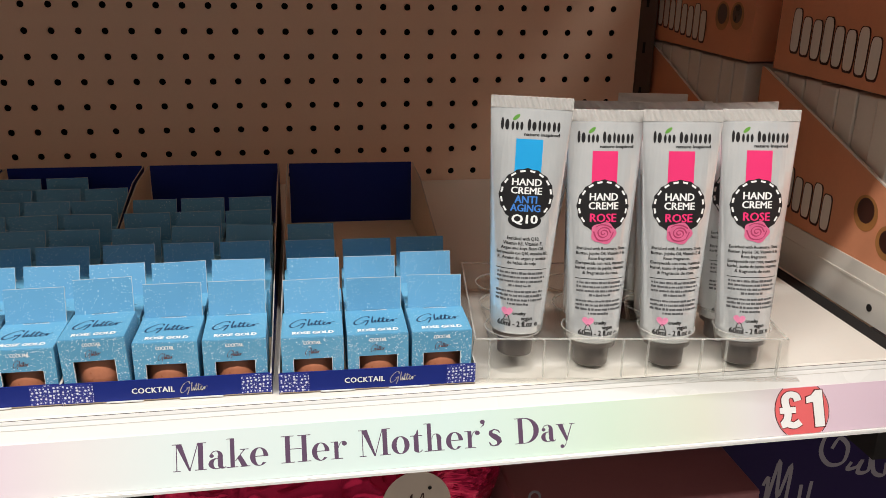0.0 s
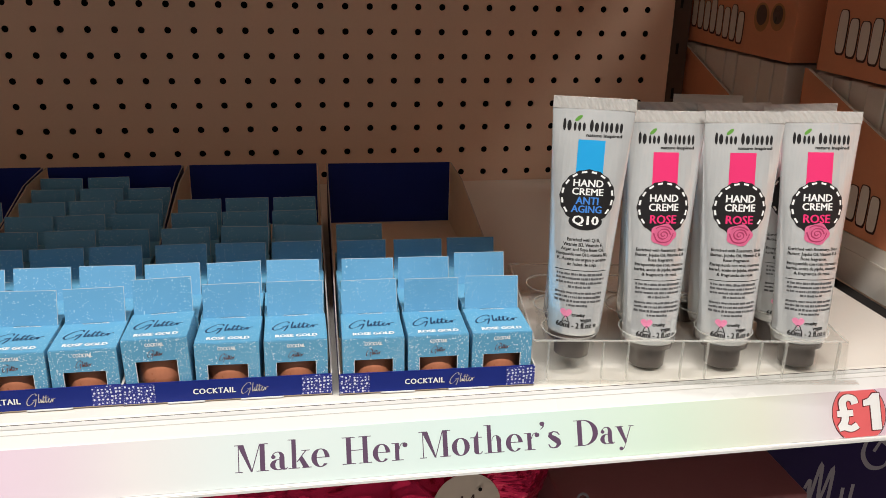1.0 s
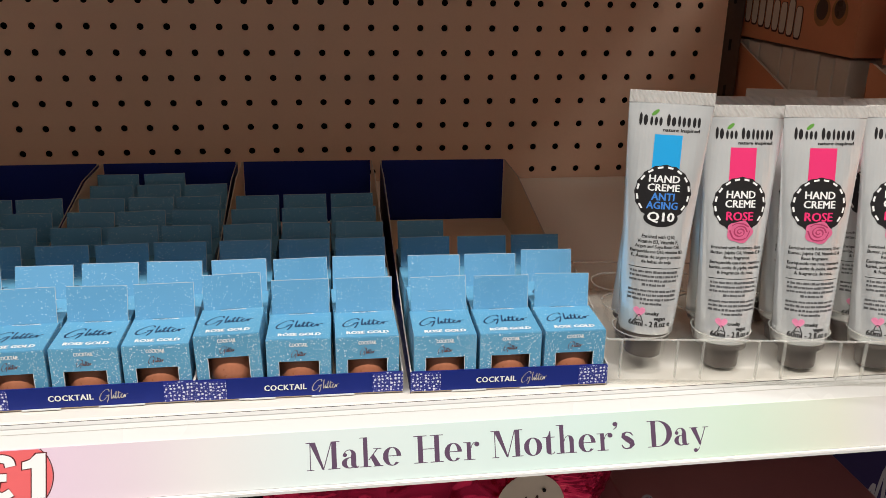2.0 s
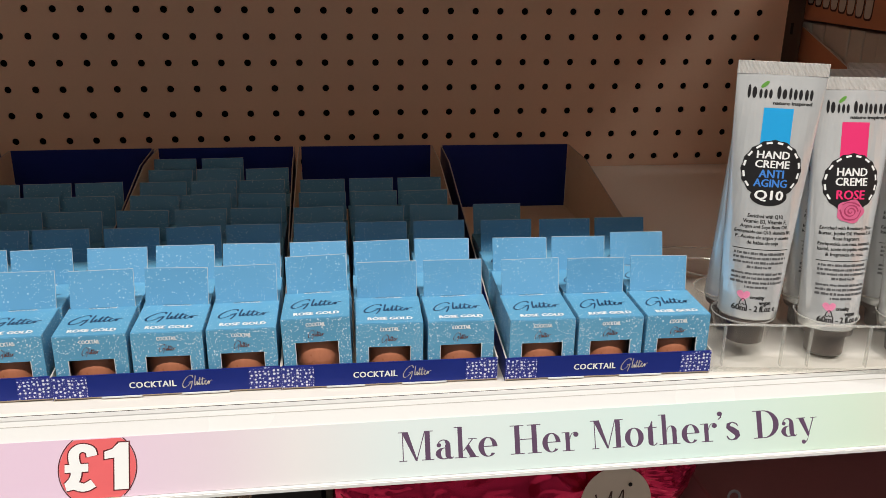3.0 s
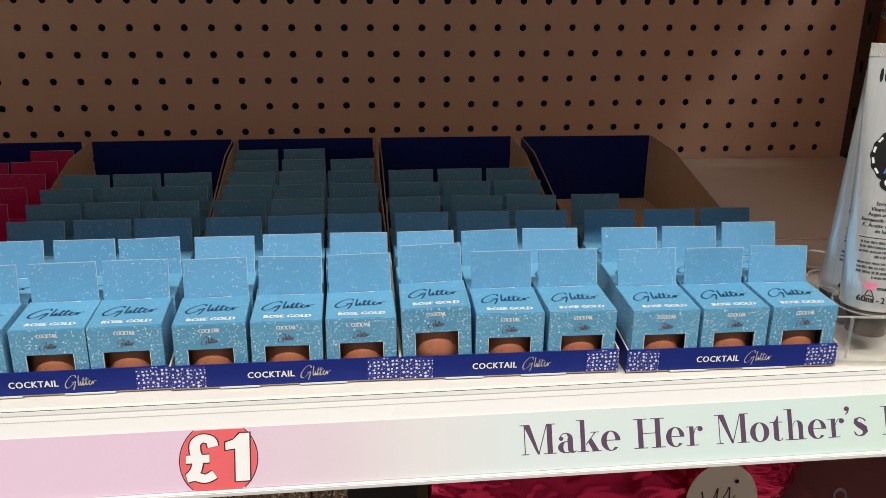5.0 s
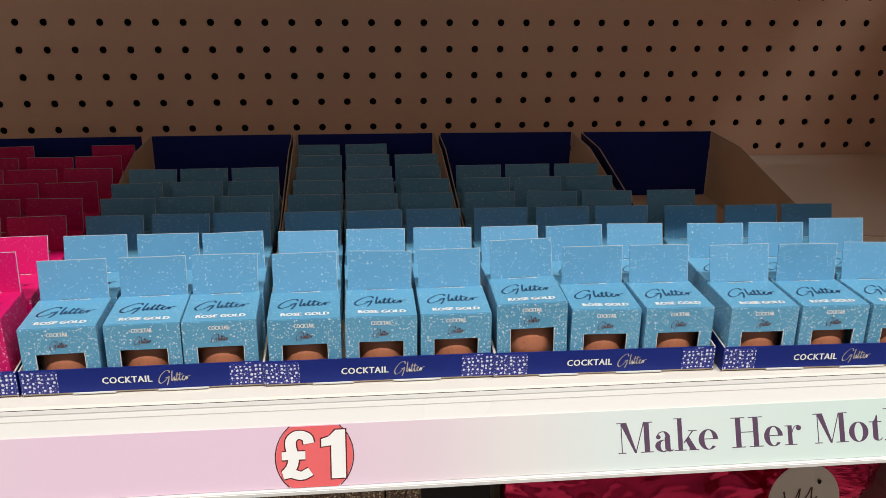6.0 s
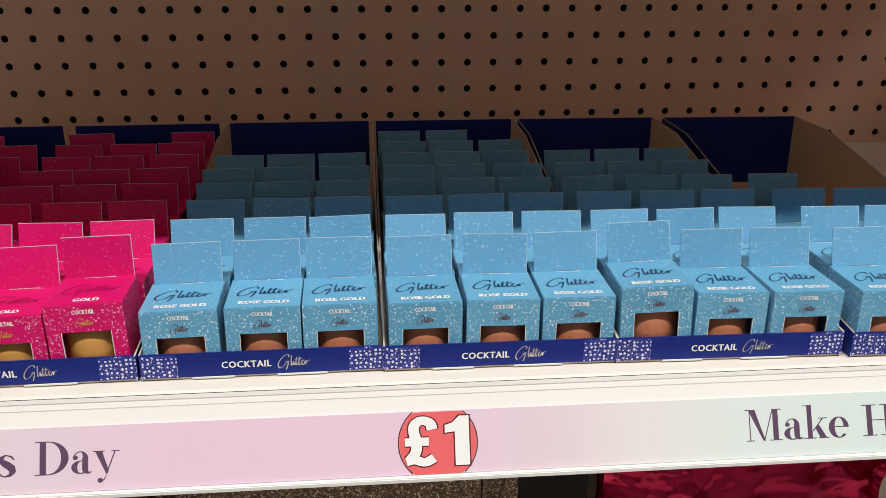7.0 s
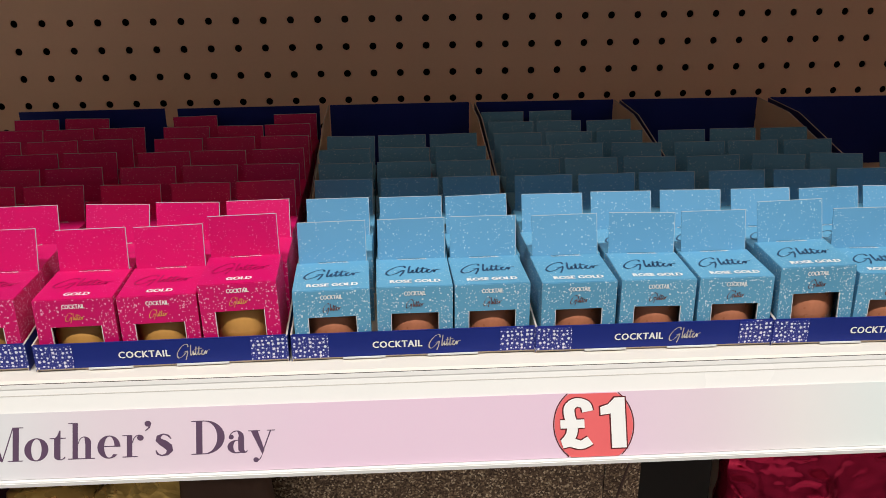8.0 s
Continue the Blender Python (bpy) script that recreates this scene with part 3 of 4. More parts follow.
def display_tray(high=0.0575, width=0.115, deep=0.328):
    """Open counter carton: low printed front, sides that rise to the back, tall navy back. Origin at the front's middle on the shelf."""
    ob = thing("display_tray", "navy printed counter display carton with low front and tall back", "display carton", group="counter cartons on the shelf")
    w, t = width / 2, 0.0007
    part("tray_base", box(-w + t, w - t, 0.001, deep, 0.0004, 0.0011), M_RAW, ob)
    front = part("tray_front", box(-w, w, 0, t, 0.0016, 0.0138), M_NAVY, ob)
    part("rim", box(-w, w, -0.0001, t + 0.0001, 0.0138, 0.0140), M_NAVY, front)
    for s in (-1, 1):
        part("dotted_end", box(s * w - (0.0170 if s > 0 else 0.0001), s * w + (0.0170 if s < 0 else 0.0001), -0.00025, -0.00003, 0.0017, 0.0137), M_NAVYDOT, front)
        prof = [(0.0, 0.0005), (0.0, 0.0140), (0.045, 0.0185), (0.268, high), (deep, high), (deep, 0.0005)]
        side = part("tray_side", prism(prof, "x", s * w - (t / 2 if s > 0 else 0), s * w + (t / 2 if s < 0 else 0)), M_RAW, ob, "bare greyboard inner face")
        part("outer_face", prism(prof, "x", s * w + (0.0 if s > 0 else -0.0003), s * w + (0.0003 if s > 0 else 0.0)), M_NAVY, side)
        part("side_edge", prism([(p, q + 0.0001) for p, q in prof[1:5]] + [(p, q - 0.0002) for p, q in prof[4:0:-1]], "x", s * w - 0.0004, s * w + 0.0004), M_SIDECUT, side)
    part("tray_back", box(-w + 0.0012, w - 0.0012, deep - 0.0012, deep - 0.0005, 0.0005, 0.0580), M_NAVY, ob)
    for xa, xb in ((-0.034, -0.014), (0.006, 0.030)):
        part("cut_edge", box(xa, xb, -0.0006, 0.0002, 0.0008, 0.0015), M_CARD, front)
    part("front_title", words("COCKTAIL", 0.0232, 0.0034, 0.05, 1.1), M_WHITE, front, at=pose(-0.0082, -0.0003, 0.0074, 90))
    part("front_script", script_word(0.0152, 0.0088), M_PALEFOIL, front, at=pose(0.0141, -0.0003, 0.0078, 90))
    return ob


tray0, low_tray0, blue0, pink0 = display_tray(), display_tray(0.034), cube_box("blue"), cube_box("pink")
used = set()


def put(source, m):
    """The first use takes the built one, later ones copies."""
    if source.name in used:
        return copy_thing(source, m)
    used.add(source.name)
    source.matrix_basis = m
    return source


# carton by carton: front middle, back middle, front y, and how many boxes stand in each of its three files
random.seed(4)
CARTONS = [
    (-0.3095, -0.3010, -0.0245, (4, 3, 3), "blue"),
    (-0.4290, -0.4240, -0.0205, (6, 6, 6), "blue"),
    (-0.5435, -0.5435, -0.0190, (8, 8, 7), "blue"),
    (-0.6585, -0.6620, -0.0185, (6, 6, 6), "blue"),
    (-0.7755, -0.7830, -0.0200, (8, 7, 8), "pink"),
    (-0.8950, -0.9060, -0.0210, (8, 8, 7), "pink"),
]
for xf, xb, yf, files, kind in CARTONS:
    turn = math.degrees(math.atan2(xf - xb, 0.328))
    base = pose(xf, yf, SHELF_Z, 0, 0, turn)
    put(tray0 if kind == "blue" else low_tray0, base)
    for f, count in enumerate(files):
        for r in range(count):
            jx, jy, jr = random.uniform(-0.0006, 0.0006), random.uniform(0, 0.0012), random.uniform(-1.6, 1.6)
            z, ry = 0.0012, random.uniform(-0.5, 0.5)
            if kind == "blue" and xf == -0.4290 and f == 0 and r == 0:
                z, ry = 0.0060, -2.0
            if xf == -0.7755 and f == 2 and r == 0:
                z, ry = 0.0058, -1.0
            if xf == -0.3095 and f == 2 and r == 1:
                z = 0.0035
            placed = put(blue0 if kind == "blue" else pink0, base @ pose((f - 1) * 0.0374 + jx, 0.0014 + r * (0.0367 if kind == "blue" else 0.0380) + jy, z, 0, ry, jr))
            for child in placed.children:
                if child.name.startswith("hanging_flap"):
                    child.matrix_basis = pose(0, B - 0.0006, TALL, random.uniform(-5, 3) if r == 0 else random.uniform(-11, -2), random.uniform(-0.8, 0.8), random.uniform(-2, 2))


# ---- hand cream tubes in a clear moulded tray ----
def silver_tube():
    n = Nodes("silver_white_tube")
    v = n.coords()
    broad, fine = n.noise(v, 55.0, 2.0), n.noise(v, 700.0, 2.0)
    long = n.noise(n.add("ShaderNodeMapping", Vector=v, Scale=(1.8, 1.8, 0.22)).outputs[0], 75.0, 2.0)
    n.bump(n.maths("MULTIPLY_ADD", n.noise(v, 160.0, 3.0), 0.18, long), 0.5, 0.0020)
    return n.finish(n.mix(broad, (0.80, 0.83, 0.835), (0.93, 0.94, 0.935)), n.maths("MULTIPLY_ADD", fine, 0.06, 0.20), 0.60)


def crimp_plastic():
    n = Nodes("ribbed_grey_crimp")
    x = n.add("ShaderNodeSeparateXYZ", Vector=n.coords()).outputs[0]
    rib = n.maths("SINE", n.maths("MULTIPLY", x, 9000.0))
    n.bump(rib, 0.8, 0.0004)
    return n.finish(n.mix(n.maths("MULTIPLY_ADD", rib, 0.25, 0.5), (0.74, 0.71, 0.66), (0.92, 0.90, 0.86)), 0.3, 0.0)


M_TUBE, M_CRIMP, M_CLEAR, M_EDGE = silver_tube(), crimp_plastic(), clear_plastic("clear_moulded_plastic"), edge_plastic("clear_plastic_edge")
M_CAP = painted("dark_brown_cap", (0.115, 0.092, 0.080), 0.35, 0.2, 80.0)
M_BLACK = painted("black_ink", (0.012, 0.011, 0.012), 0.4, 0.2)
M_GREY = painted("grey_ink", (0.10, 0.10, 0.105), 0.45, 0.2)
M_HOT = painted("hot_pink_ink", (0.80, 0.035, 0.17), 0.35, 0.06, 90.0)
M_CYAN = painted("sky_blue_ink", (0.015, 0.36, 0.74), 0.35, 0.06, 90.0)
M_AZURE = painted("azure_ink", (0.06, 0.24, 0.68), 0.4)
M_ROSE = painted("rose_petal_ink", (0.70, 0.14, 0.28), 0.45, 0.3, 300.0)
M_ROSED = painted("rose_shadow_ink", (0.40, 0.04, 0.12), 0.45, 0.2)
M_HEART = painted("heart_pink_ink", (0.82, 0.26, 0.42), 0.45)
M_LEAF = painted("leaf_green_ink", (0.12, 0.32, 0.05), 0.45)

SHOULDER, CRIMP0, CRIMP1 = 0.016, 0.1512, 0.1577


def tube_half(z):
    """Half width and half thickness of the tube at a height over its cap's foot."""
    s = min(1.0, max(0.0, (z - SHOULDER) / (CRIMP0 - SHOULDER)))
    return 0.0163 + 0.0075 * s, 0.0006 + 0.0150 * (1 - s) ** 0.95


def tube_body(n=36):
    bm, last = bmesh.new(), None
    rows = [SHOULDER + 0.0003] + [SHOULDER + 0.0015 + (CRIMP0 - SHOULDER - 0.0015) * (k / 22) for k in range(23)]
    for k, z in enumerate(rows):
        a, b = tube_half(z)
        if k == 0:
            a, b = a * 0.95, b * 0.95
        ring = [bm.verts.new((a * math.cos(t), b * math.sin(t), z)) for t in (math.tau * j / n for j in range(n))]
        if last:
            for j in range(n):
                bm.faces.new((last[j], last[(j + 1) % n], ring[(j + 1) % n], ring[j]))
        else:
            bm.faces.new(ring[::-1])
        last = ring
    return bm


def on_tube(bm, x, z, lift):
    """Lays a flat print centred at x, z onto the front of the tube."""
    long = [e for e in bm.edges if e.calc_length() > 0.004]
    if long:
        bmesh.ops.subdivide_edges(bm, edges=long, cuts=5, use_grid_fill=True)
    for v in bm.verts:
        px, pz = v.co.x + x, v.co.y + z
        a, b = tube_half(pz)
        v.co = Vector((px, -b * math.sqrt(max(0.02, 1 - (px / a) ** 2)) - lift - v.co.z * 4, pz))
    return bm


def grid_sheet(w, h, nx=8, ny=6):
    bm = bmesh.new()
    g = [[bm.verts.new((w * (i / nx - 0.5), h * (k / ny - 0.5), 0)) for i in range(nx + 1)] for k in range(ny + 1)]
    for k in range(ny):
        for i in range(nx):
            bm.faces.new((g[k][i], g[k][i + 1], g[k + 1][i + 1], g[k + 1][i]))
    return bm


def round_sheet(r, rings=5, n=40, wave=0.0, lobes=8, sy=1.0):
    bm = bmesh.new()
    mid = bm.verts.new((0, 0, 0))
    last = None
    for k in range(1, rings + 1):
        q = r * k / rings
        ring = [bm.verts.new((q * (1 + wave * math.cos(lobes * t)) * math.cos(t), sy * q * (1 + wave * math.cos(lobes * t)) * math.sin(t), 0)) for t in (math.tau * j / n for j in range(n))]
        for j in range(n):
            if last:
                bm.faces.new((last[j], ring[j], ring[(j + 1) % n], last[(j + 1) % n]))
            else:
                bm.faces.new((mid, ring[j], ring[(j + 1) % n]))
        last = ring
    return bm


def brand_mark():
    """Plain dark upright lozenges in the size of the maker's mark."""
    for x, y, w, h in ((0.025, 0.45, 0.050, 0.84), (0.105, 0.40, 0.070, 0.72), (0.200, 0.34, 0.045, 0.60), (0.275, 0.34, 0.050, 0.58), (0.350, 0.34, 0.050, 0.58), (0.475, 0.44, 0.060, 0.80), (0.560, 0.36, 0.070, 0.62), (0.650, 0.40, 0.045, 0.74), (0.725, 0.36, 0.055, 0.66), (0.805, 0.36, 0.055, 0.66), (0.895, 0.36, 0.055, 0.68), (0.970, 0.36, 0.050, 0.68)):
        bm = round_sheet(0.5, 2, 20)
        for v in bm.verts:
            v.co = Vector(((x + v.co.x * w - 0.5) * 0.0345, (y + v.co.y * h - 0.42) * 0.0085, 0))
        yield bm


def heart_sheet(w):
    bm = bmesh.new()
    pts = []
    for k in range(28):
        t = math.tau * k / 28
        pts.append((w / 32 * 16 * math.sin(t) ** 3, w / 32 * (13 * math.cos(t) - 5 * math.cos(2 * t) - 2 * math.cos(3 * t) - math.cos(4 * t))))
    mid = bm.verts.new((0, 0, 0))
    ring = [bm.verts.new((x, y, 0)) for x, y in pts]
    for k in range(28):
        bm.faces.new((mid, ring[(k + 1) % 28], ring[k]))
    return bm


def cream_tube(kind):
    rose = kind == "rose"
    ob = thing("hand_cream_tube", "silver hand cream tube with " + ("pink and black rose" if rose else "blue and black") + " print", "cream tube", group="hand cream tubes")
    body = part("tube", tube_body(), M_TUBE, ob, smooth=True)
    part("crimp", box(-0.0238, 0.0238, -0.0007, 0.0007, CRIMP0 - 0.0004, CRIMP1, bevel=0.0003), M_CRIMP, ob, "ribbed grey crimped end")
    part("cap", lathe([(0.0102, 0.0), (0.0107, 0.0006), (0.0112, 0.0125), (0.0146, 0.0130), (0.0149, SHOULDER), (0.0080, SHOULDER + 0.0002)], 32), M_CAP, ob, "dark brown screw cap", smooth=False)
    zz = lambda y: SHOULDER + (602 - y) / 391 * (CRIMP0 - SHOULDER)
    up = 0 if rose else 0.001
    print_at = lambda name, bm, m, x, z, lift=0.00012, parent=body: part(name, on_tube(bm, x, z, lift), m, parent)
    for shape in brand_mark():
        print_at("mark_shape", shape, M_BLACK, 0.0, zz(239))
    print_at("leaf", turned(round_sheet(0.0026, 3, 14, 0, 1, 0.42), pose(0, 0, 0, 0, 0, 40)), M_LEAF, -0.0085, zz(227))
    print_at("tag_line", words("nature inspired", 0.0205, 0.0024, 0.06), M_BLACK, 0.0068, zz(255))
    print_at("colour_band", grid_sheet(0.0156, zz(262) - zz(326)), M_HOT if rose else M_CYAN, 0.0, (zz(262) + zz(326)) / 2, 0.0001)
    c = zz(357)
    badge = print_at("badge", round_sheet(0.0159, 6, 64, 0.02, 16), M_BLACK, 0.0, c, 0.0002)
    for k in range(16):
        t = math.tau * (k + 0.5) / 16
        if 0.62 < (k + 0.5) / 16 < 0.9:
            continue
        print_at("stitch", turned(grid_sheet(0.0031, 0.0011, 2, 1), pose(0.0146 * math.cos(t), 0.0146 * math.sin(t), 0, 0, 0, math.degrees(t) + 90)), M_WHITE, 0.0, c, 0.0003, badge)
    if rose:
        lines = (("HAND", 0.0172, 0.0043, 0.0058, M_WHITE), ("CREME", 0.0180, 0.0043, 0.0004, M_WHITE), ("ROSE", 0.0160, 0.0050, -0.0068, M_HOT))
    else:
        lines = (("HAND", 0.0172, 0.0040, 0.0080, M_WHITE), ("CREME", 0.0180, 0.0040, 0.0030, M_WHITE), ("ANTI", 0.0130, 0.0042, -0.0022, M_AZURE), ("AGING", 0.0175, 0.0042, -0.0072, M_AZURE))
    for text, w, h, dz, m in lines:
        print_at("badge_word", words(text, w, h, 0.045), m, 0.0, c + dz, 0.00035, badge)
    if rose:
        flower = print_at("rose_print", round_sheet(0.0078, 4, 40, 0.07, 5, 0.82), M_ROSE, 0.0005, zz(403), 0.00035)
        curl = [[(0.0045 * (1 - k / 16) * math.cos(k * 0.9), 0.0038 * (1 - k / 16) * math.sin(k * 0.9)) for k in range(15)], [(-0.0062, 0.001), (-0.004, -0.0035), (0.0, -0.0046), (0.004, -0.0034), (0.0062, 0.0008)], [(-0.005, 0.0035), (-0.002, 0.005), (0.002, 0.0046), (0.0052, 0.003)]]
        for line in curl:
            print_at("petal_line", ribbon([line], 0.0009, 0.6), M_ROSED, 0.0005, zz(403), 0.00045, flower)
    else:
        print_at("badge_foot", round_sheet(0.0098, 4, 30, 0, 1, 0.52), M_BLACK, 0.0, c - 0.0145, 0.00022, badge)
        print_at("badge_word", words("Q10", 0.0150, 0.0060, 0.05), M_WHITE, 0.0, c - 0.0142, 0.0004, badge)
    if rose:
        text = ("Enriched with Rosemary, Shea", "Butter, Jojoba Oil, Vitamin E &", "Rose fragrance.", "Enriquecida con rosa, manteca", "karit\u00e9, aceite de jojoba, vitamina", "& fragrancia de rosa.")
    else:
        text = ("Enriched with Q10,", "Vitamin B3, Vitamin F,", "Argan and Soya Bean Oil.", "Enriquecido con Q10, vitamina B3,", "F, Aceite de argan y aceite", "de habas de soja")
    for k, line in enumerate(text):
        print_at("text_line", words(line, min(0.0300, 0.00106 * len(line)), 0.0025, 0.03), M_BLACK, 0.0, zz(431 + 8.6 * k), 0.00012)
    print_at("rule", grid_sheet(0.0300, 0.0004, 12, 1), M_BLACK, 0.0, zz(484))
    rng = random.Random(3)
    for k in range(8):
        y, x, end = 491 + 7.4 * k + (3 if k > 3 else 0), -0.0140, 0.0140 - (0.008 if k in (3, 7) else rng.uniform(0, 0.002))
        if k in (3, 7):
            x += 0.007
        bar = bmesh.new()
        while x < end:
            w = min(rng.choice((0.0006, 0.0009, 0.0014, 0.0020)), end - x + 0.0004)
            bm_box(bar, x, x + w, -0.0005 - rng.uniform(0, 0.0002), 0.0004 + rng.uniform(0, 0.0004), -0.00001, 0.00001)
            x += w + rng.choice((0.0002, 0.0003, 0.0006))
        print_at("text_bar", bar, M_GREY, 0.0, zz(y))
    print_at("heart", heart_sheet(0.0068), M_HEART, -0.0068, zz(560), 0.00015)
    print_at("rabbit_sign", ribbon([[(-0.0016, -0.0012), (-0.0012, 0.0006), (0, 0.0018), (0.0012, 0.0006), (0.0016, -0.0012)], [(-0.0022, -0.0012), (-0.0008, -0.0016), (0, -0.001), (0.0008, -0.0016), (0.0022, -0.0012)]], 0.0005, 0.2), M_BLACK, -0.0068, zz(571), 0.0002)
    print_at("claim_word", words("cruelty", 0.0078, 0.0027, 0.05), M_BLACK, 0.0006, zz(563))
    print_at("claim_word", words("vegan", 0.0066, 0.0025, 0.05), M_BLACK, 0.0052, zz(573))
    print_at("volume", words("60ml - 2 fl.oz e", 0.0238, 0.0034, 0.05), M_BLACK, 0.0, zz(581))
    return ob


rose0, anti0 = cream_tube("rose"), cream_tube("anti")
YAW = -7.7
TUBES = [  # x, y, lift, lean sideways, lean back, turn, kind
    (-0.2222, -0.0034, 0.0076, 1.3, -2.9, -13.0, "anti"), (-0.1735, -0.0082, -0.0006, 0.9, -5.6, -3.7, "rose"), (-0.1265, -0.0157, 0.0003, -0.6, -4.7, -9.5, "rose"), (-0.0785, -0.0215, 0.0006, -0.4, -6.3, -9.0, "rose"),
    (-0.2150, 0.0330, 0.0010, 5.5, 0.0, -4.0, "anti"), (-0.1640, 0.0280, 0.0, 0.5, -0.5, -4.0, "rose"), (-0.1160, 0.0205, 0.0, -1.0, -1.5, -3.0, "rose"), (-0.0730, 0.0145, 0.0, -1.5, -2.0, -5.0, "rose"),
    (-0.1200, 0.0575, -0.001, -1.0, -2.0, 176.0, "rose"),
]
for x, y, up, side, back, turn, kind in TUBES:
    put(rose0 if kind == "rose" else anti0, pose(x, y, SHELF_Z + 0.0022 + up, 0, 0, turn) @ pose(0, 0, 0, -back if turn > 90 else back, side, 0))


def clear_tray():
    """Thin moulded tray: a raised deck with a socket for each cap and skirts that flare to the foot."""
    ob = thing("tube_tray", "clear moulded plastic tray that holds tubes upright", "plastic tray", pose(-0.1513, -0.0033, SHELF_Z + 0.0008, 0, 0, YAW))
    x0, x1, y0, y1, top = -0.097, 0.096, -0.0275, 0.105, 0.0248

    def wall(ax, ay, bx, by):
        bm = bmesh.new()
        nx, ny = (by - ay), -(bx - ax)
        ln = math.hypot(nx, ny)
        nx, ny = nx / ln * 0.003, ny / ln * 0.003
        bm.faces.new([bm.verts.new(p) for p in ((ax + nx, ay + ny, 0), (bx + nx, by + ny, 0), (bx, by, top), (ax, ay, top))])
        bmesh.ops.solidify(bm, geom=bm.faces[:], thickness=0.0005)
        return bm
    for a, b in (((x0, y0), (x1, y0)), ((x1, y0), (x1, y1)), ((x1, y1), (x0, y1)), ((x0, y1), (x0, y0))):
        part("skirt", wall(*a, *b), M_CLEAR, ob)
    for ya, yb in ((y0 - 0.008, y0 - 0.003), (y1 + 0.003, y1 + 0.008)):
        part("foot_flange", box(x0 - 0.007, x1 + 0.007, ya, yb, 0, 0.0006), M_CLEAR, ob)
    for k in range(4):
        for r in range(3):
            cx, cy = -0.0715 + 0.0483 * k, -0.0080 + 0.0365 * r
            part("socket", lathe([(0.0175, top), (0.0168, top - 0.003), (0.0152, top - 0.010), (0.0145, 0.0012)], 28, cap=False), M_CLEAR, ob, smooth=True, at=pose(cx, cy, 0))
            part("rim", lathe([(0.0172, top - 0.0004), (0.0180, top + 0.0006), (0.0172, top + 0.0006), (0.0172, top - 0.0004)], 28, cap=False), M_EDGE, ob, at=pose(cx, cy, 0))
    for k in range(4):
        for dx in (-0.0165, 0.0165):
            x = -0.0715 + 0.0483 * k + dx
            part("crease", box(x, x + 0.0006, y0 - 0.0026, y0 + 0.0004, 0.001, top), M_EDGE, ob)
    for a, b in (((x0, y0), (x1, y0 + 0.0012)), ((x0, y1 - 0.0012), (x1, y1)), ((x0, y0), (x0 + 0.0012, y1)), ((x1 - 0.0012, y0), (x1, y1))):
        part("deck_edge", box(a[0], b[0], a[1], b[1], top - 0.0006, top + 0.0006, bevel=0.0004), M_EDGE, ob)
    return ob


clear_tray()

# ---- the next bay: shelf end and stacked confectionery cartons ----
M_ORANGE = painted("orange_carton", (0.76, 0.31, 0.165), 0.5, 0.15, 25.0)
M_CREAM = painted("cream_inner_box", (0.80, 0.73, 0.65), 0.55, 0.12, 30.0)
M_BROWN = painted("dark_brown_print", (0.06, 0.016, 0.009), 0.5)
M_NUT = painted("hazelnut_print", (0.46, 0.20, 0.06), 0.4, 0.3, 80.0)
M_CHOC = painted("chocolate_print", (0.045, 0.014, 0.010), 0.3, 0.3, 80.0)
M_DARKRED = painted("dark_red_carton_end", (0.17, 0.03, 0.02), 0.5, 0.2, 30.0)
NX, NZ = 0.055, 1.0455
bay = thing("next_shelf", "cream steel shelf end of the neighbouring bay with a bolt hole", "shelf", kind="structure")
part("side_plate", prism([(-0.20, 1.0045), (0.445, 1.0045), (0.445, NZ - 0.001), (-0.20, NZ - 0.001)], "x", NX, NX + 0.0015), M_SHELF, bay)
part("side_fold", prism([(-0.20, 1.030), (0.445, 1.030), (0.445, 1.0320), (-0.20, 1.0320)], "x", NX - 0.0006, NX), M_SHELF, bay)
part("bolt_hole", lathe([(0.0028, 0.0), (0.0028, 0.0004)], 20), M_BACK, bay, at=pose(NX - 0.0005, 0.036, 1.016, 0, 90, 0))
part("shelf_top", box(NX + 0.0015, 0.60, -0.20, 0.445, NZ - 0.003, NZ - 0.001), M_SHELF, bay)
# added block under the bay gap; its near-black colour stands for the shade there
bracket = thing("shelf_bracket", "near-black block added for the shade in the gap between the two bays", "bracket", kind="structure")
part("bracket_arm", box(0.0312, 0.0546, -0.026, 0.440, 0.930, 1.0032), M_BACK, bracket)
post = thing("upright_post", "dark slotted steel upright between the bays", "upright", kind="structure")
part("channel", box(0.0335, 0.0530, BOARD_Y + 0.004, BOARD_Y + 0.035, 0.4, 1.6), painted("dark_brown_steel", (0.10, 0.06, 0.042), 0.6, 0.3, 30.0), post)
for k in range(12):
    part("slot", box(0.0395, 0.0425, BOARD_Y + 0.0035, BOARD_Y + 0.0045, 0.80 + 0.050 * k, 0.812 + 0.050 * k), M_BACK, post)


def wordmark(width, height):
    """Rounded off-white shapes in a row, in the size of the maker's mark."""
    row = [(0.125 * k, 0.90 if k % 3 == 0 else 0.78, 0.118) for k in range(8)]
    out = []
    for x, h, w in row:
        pts = []
        for k in range(24):
            t = math.tau * k / 24
            c, q = math.cos(t), math.sin(t)
            c, q = math.copysign(abs(c) ** 0.5, c), math.copysign(abs(q) ** 0.5, q)
            pts.append(((x + w / 2 + w * 0.42 * c - 0.5) * width, (h / 2 + h / 2 * q - 0.45 - 0.25 * x) * height))
        out.append(pts)
    return out


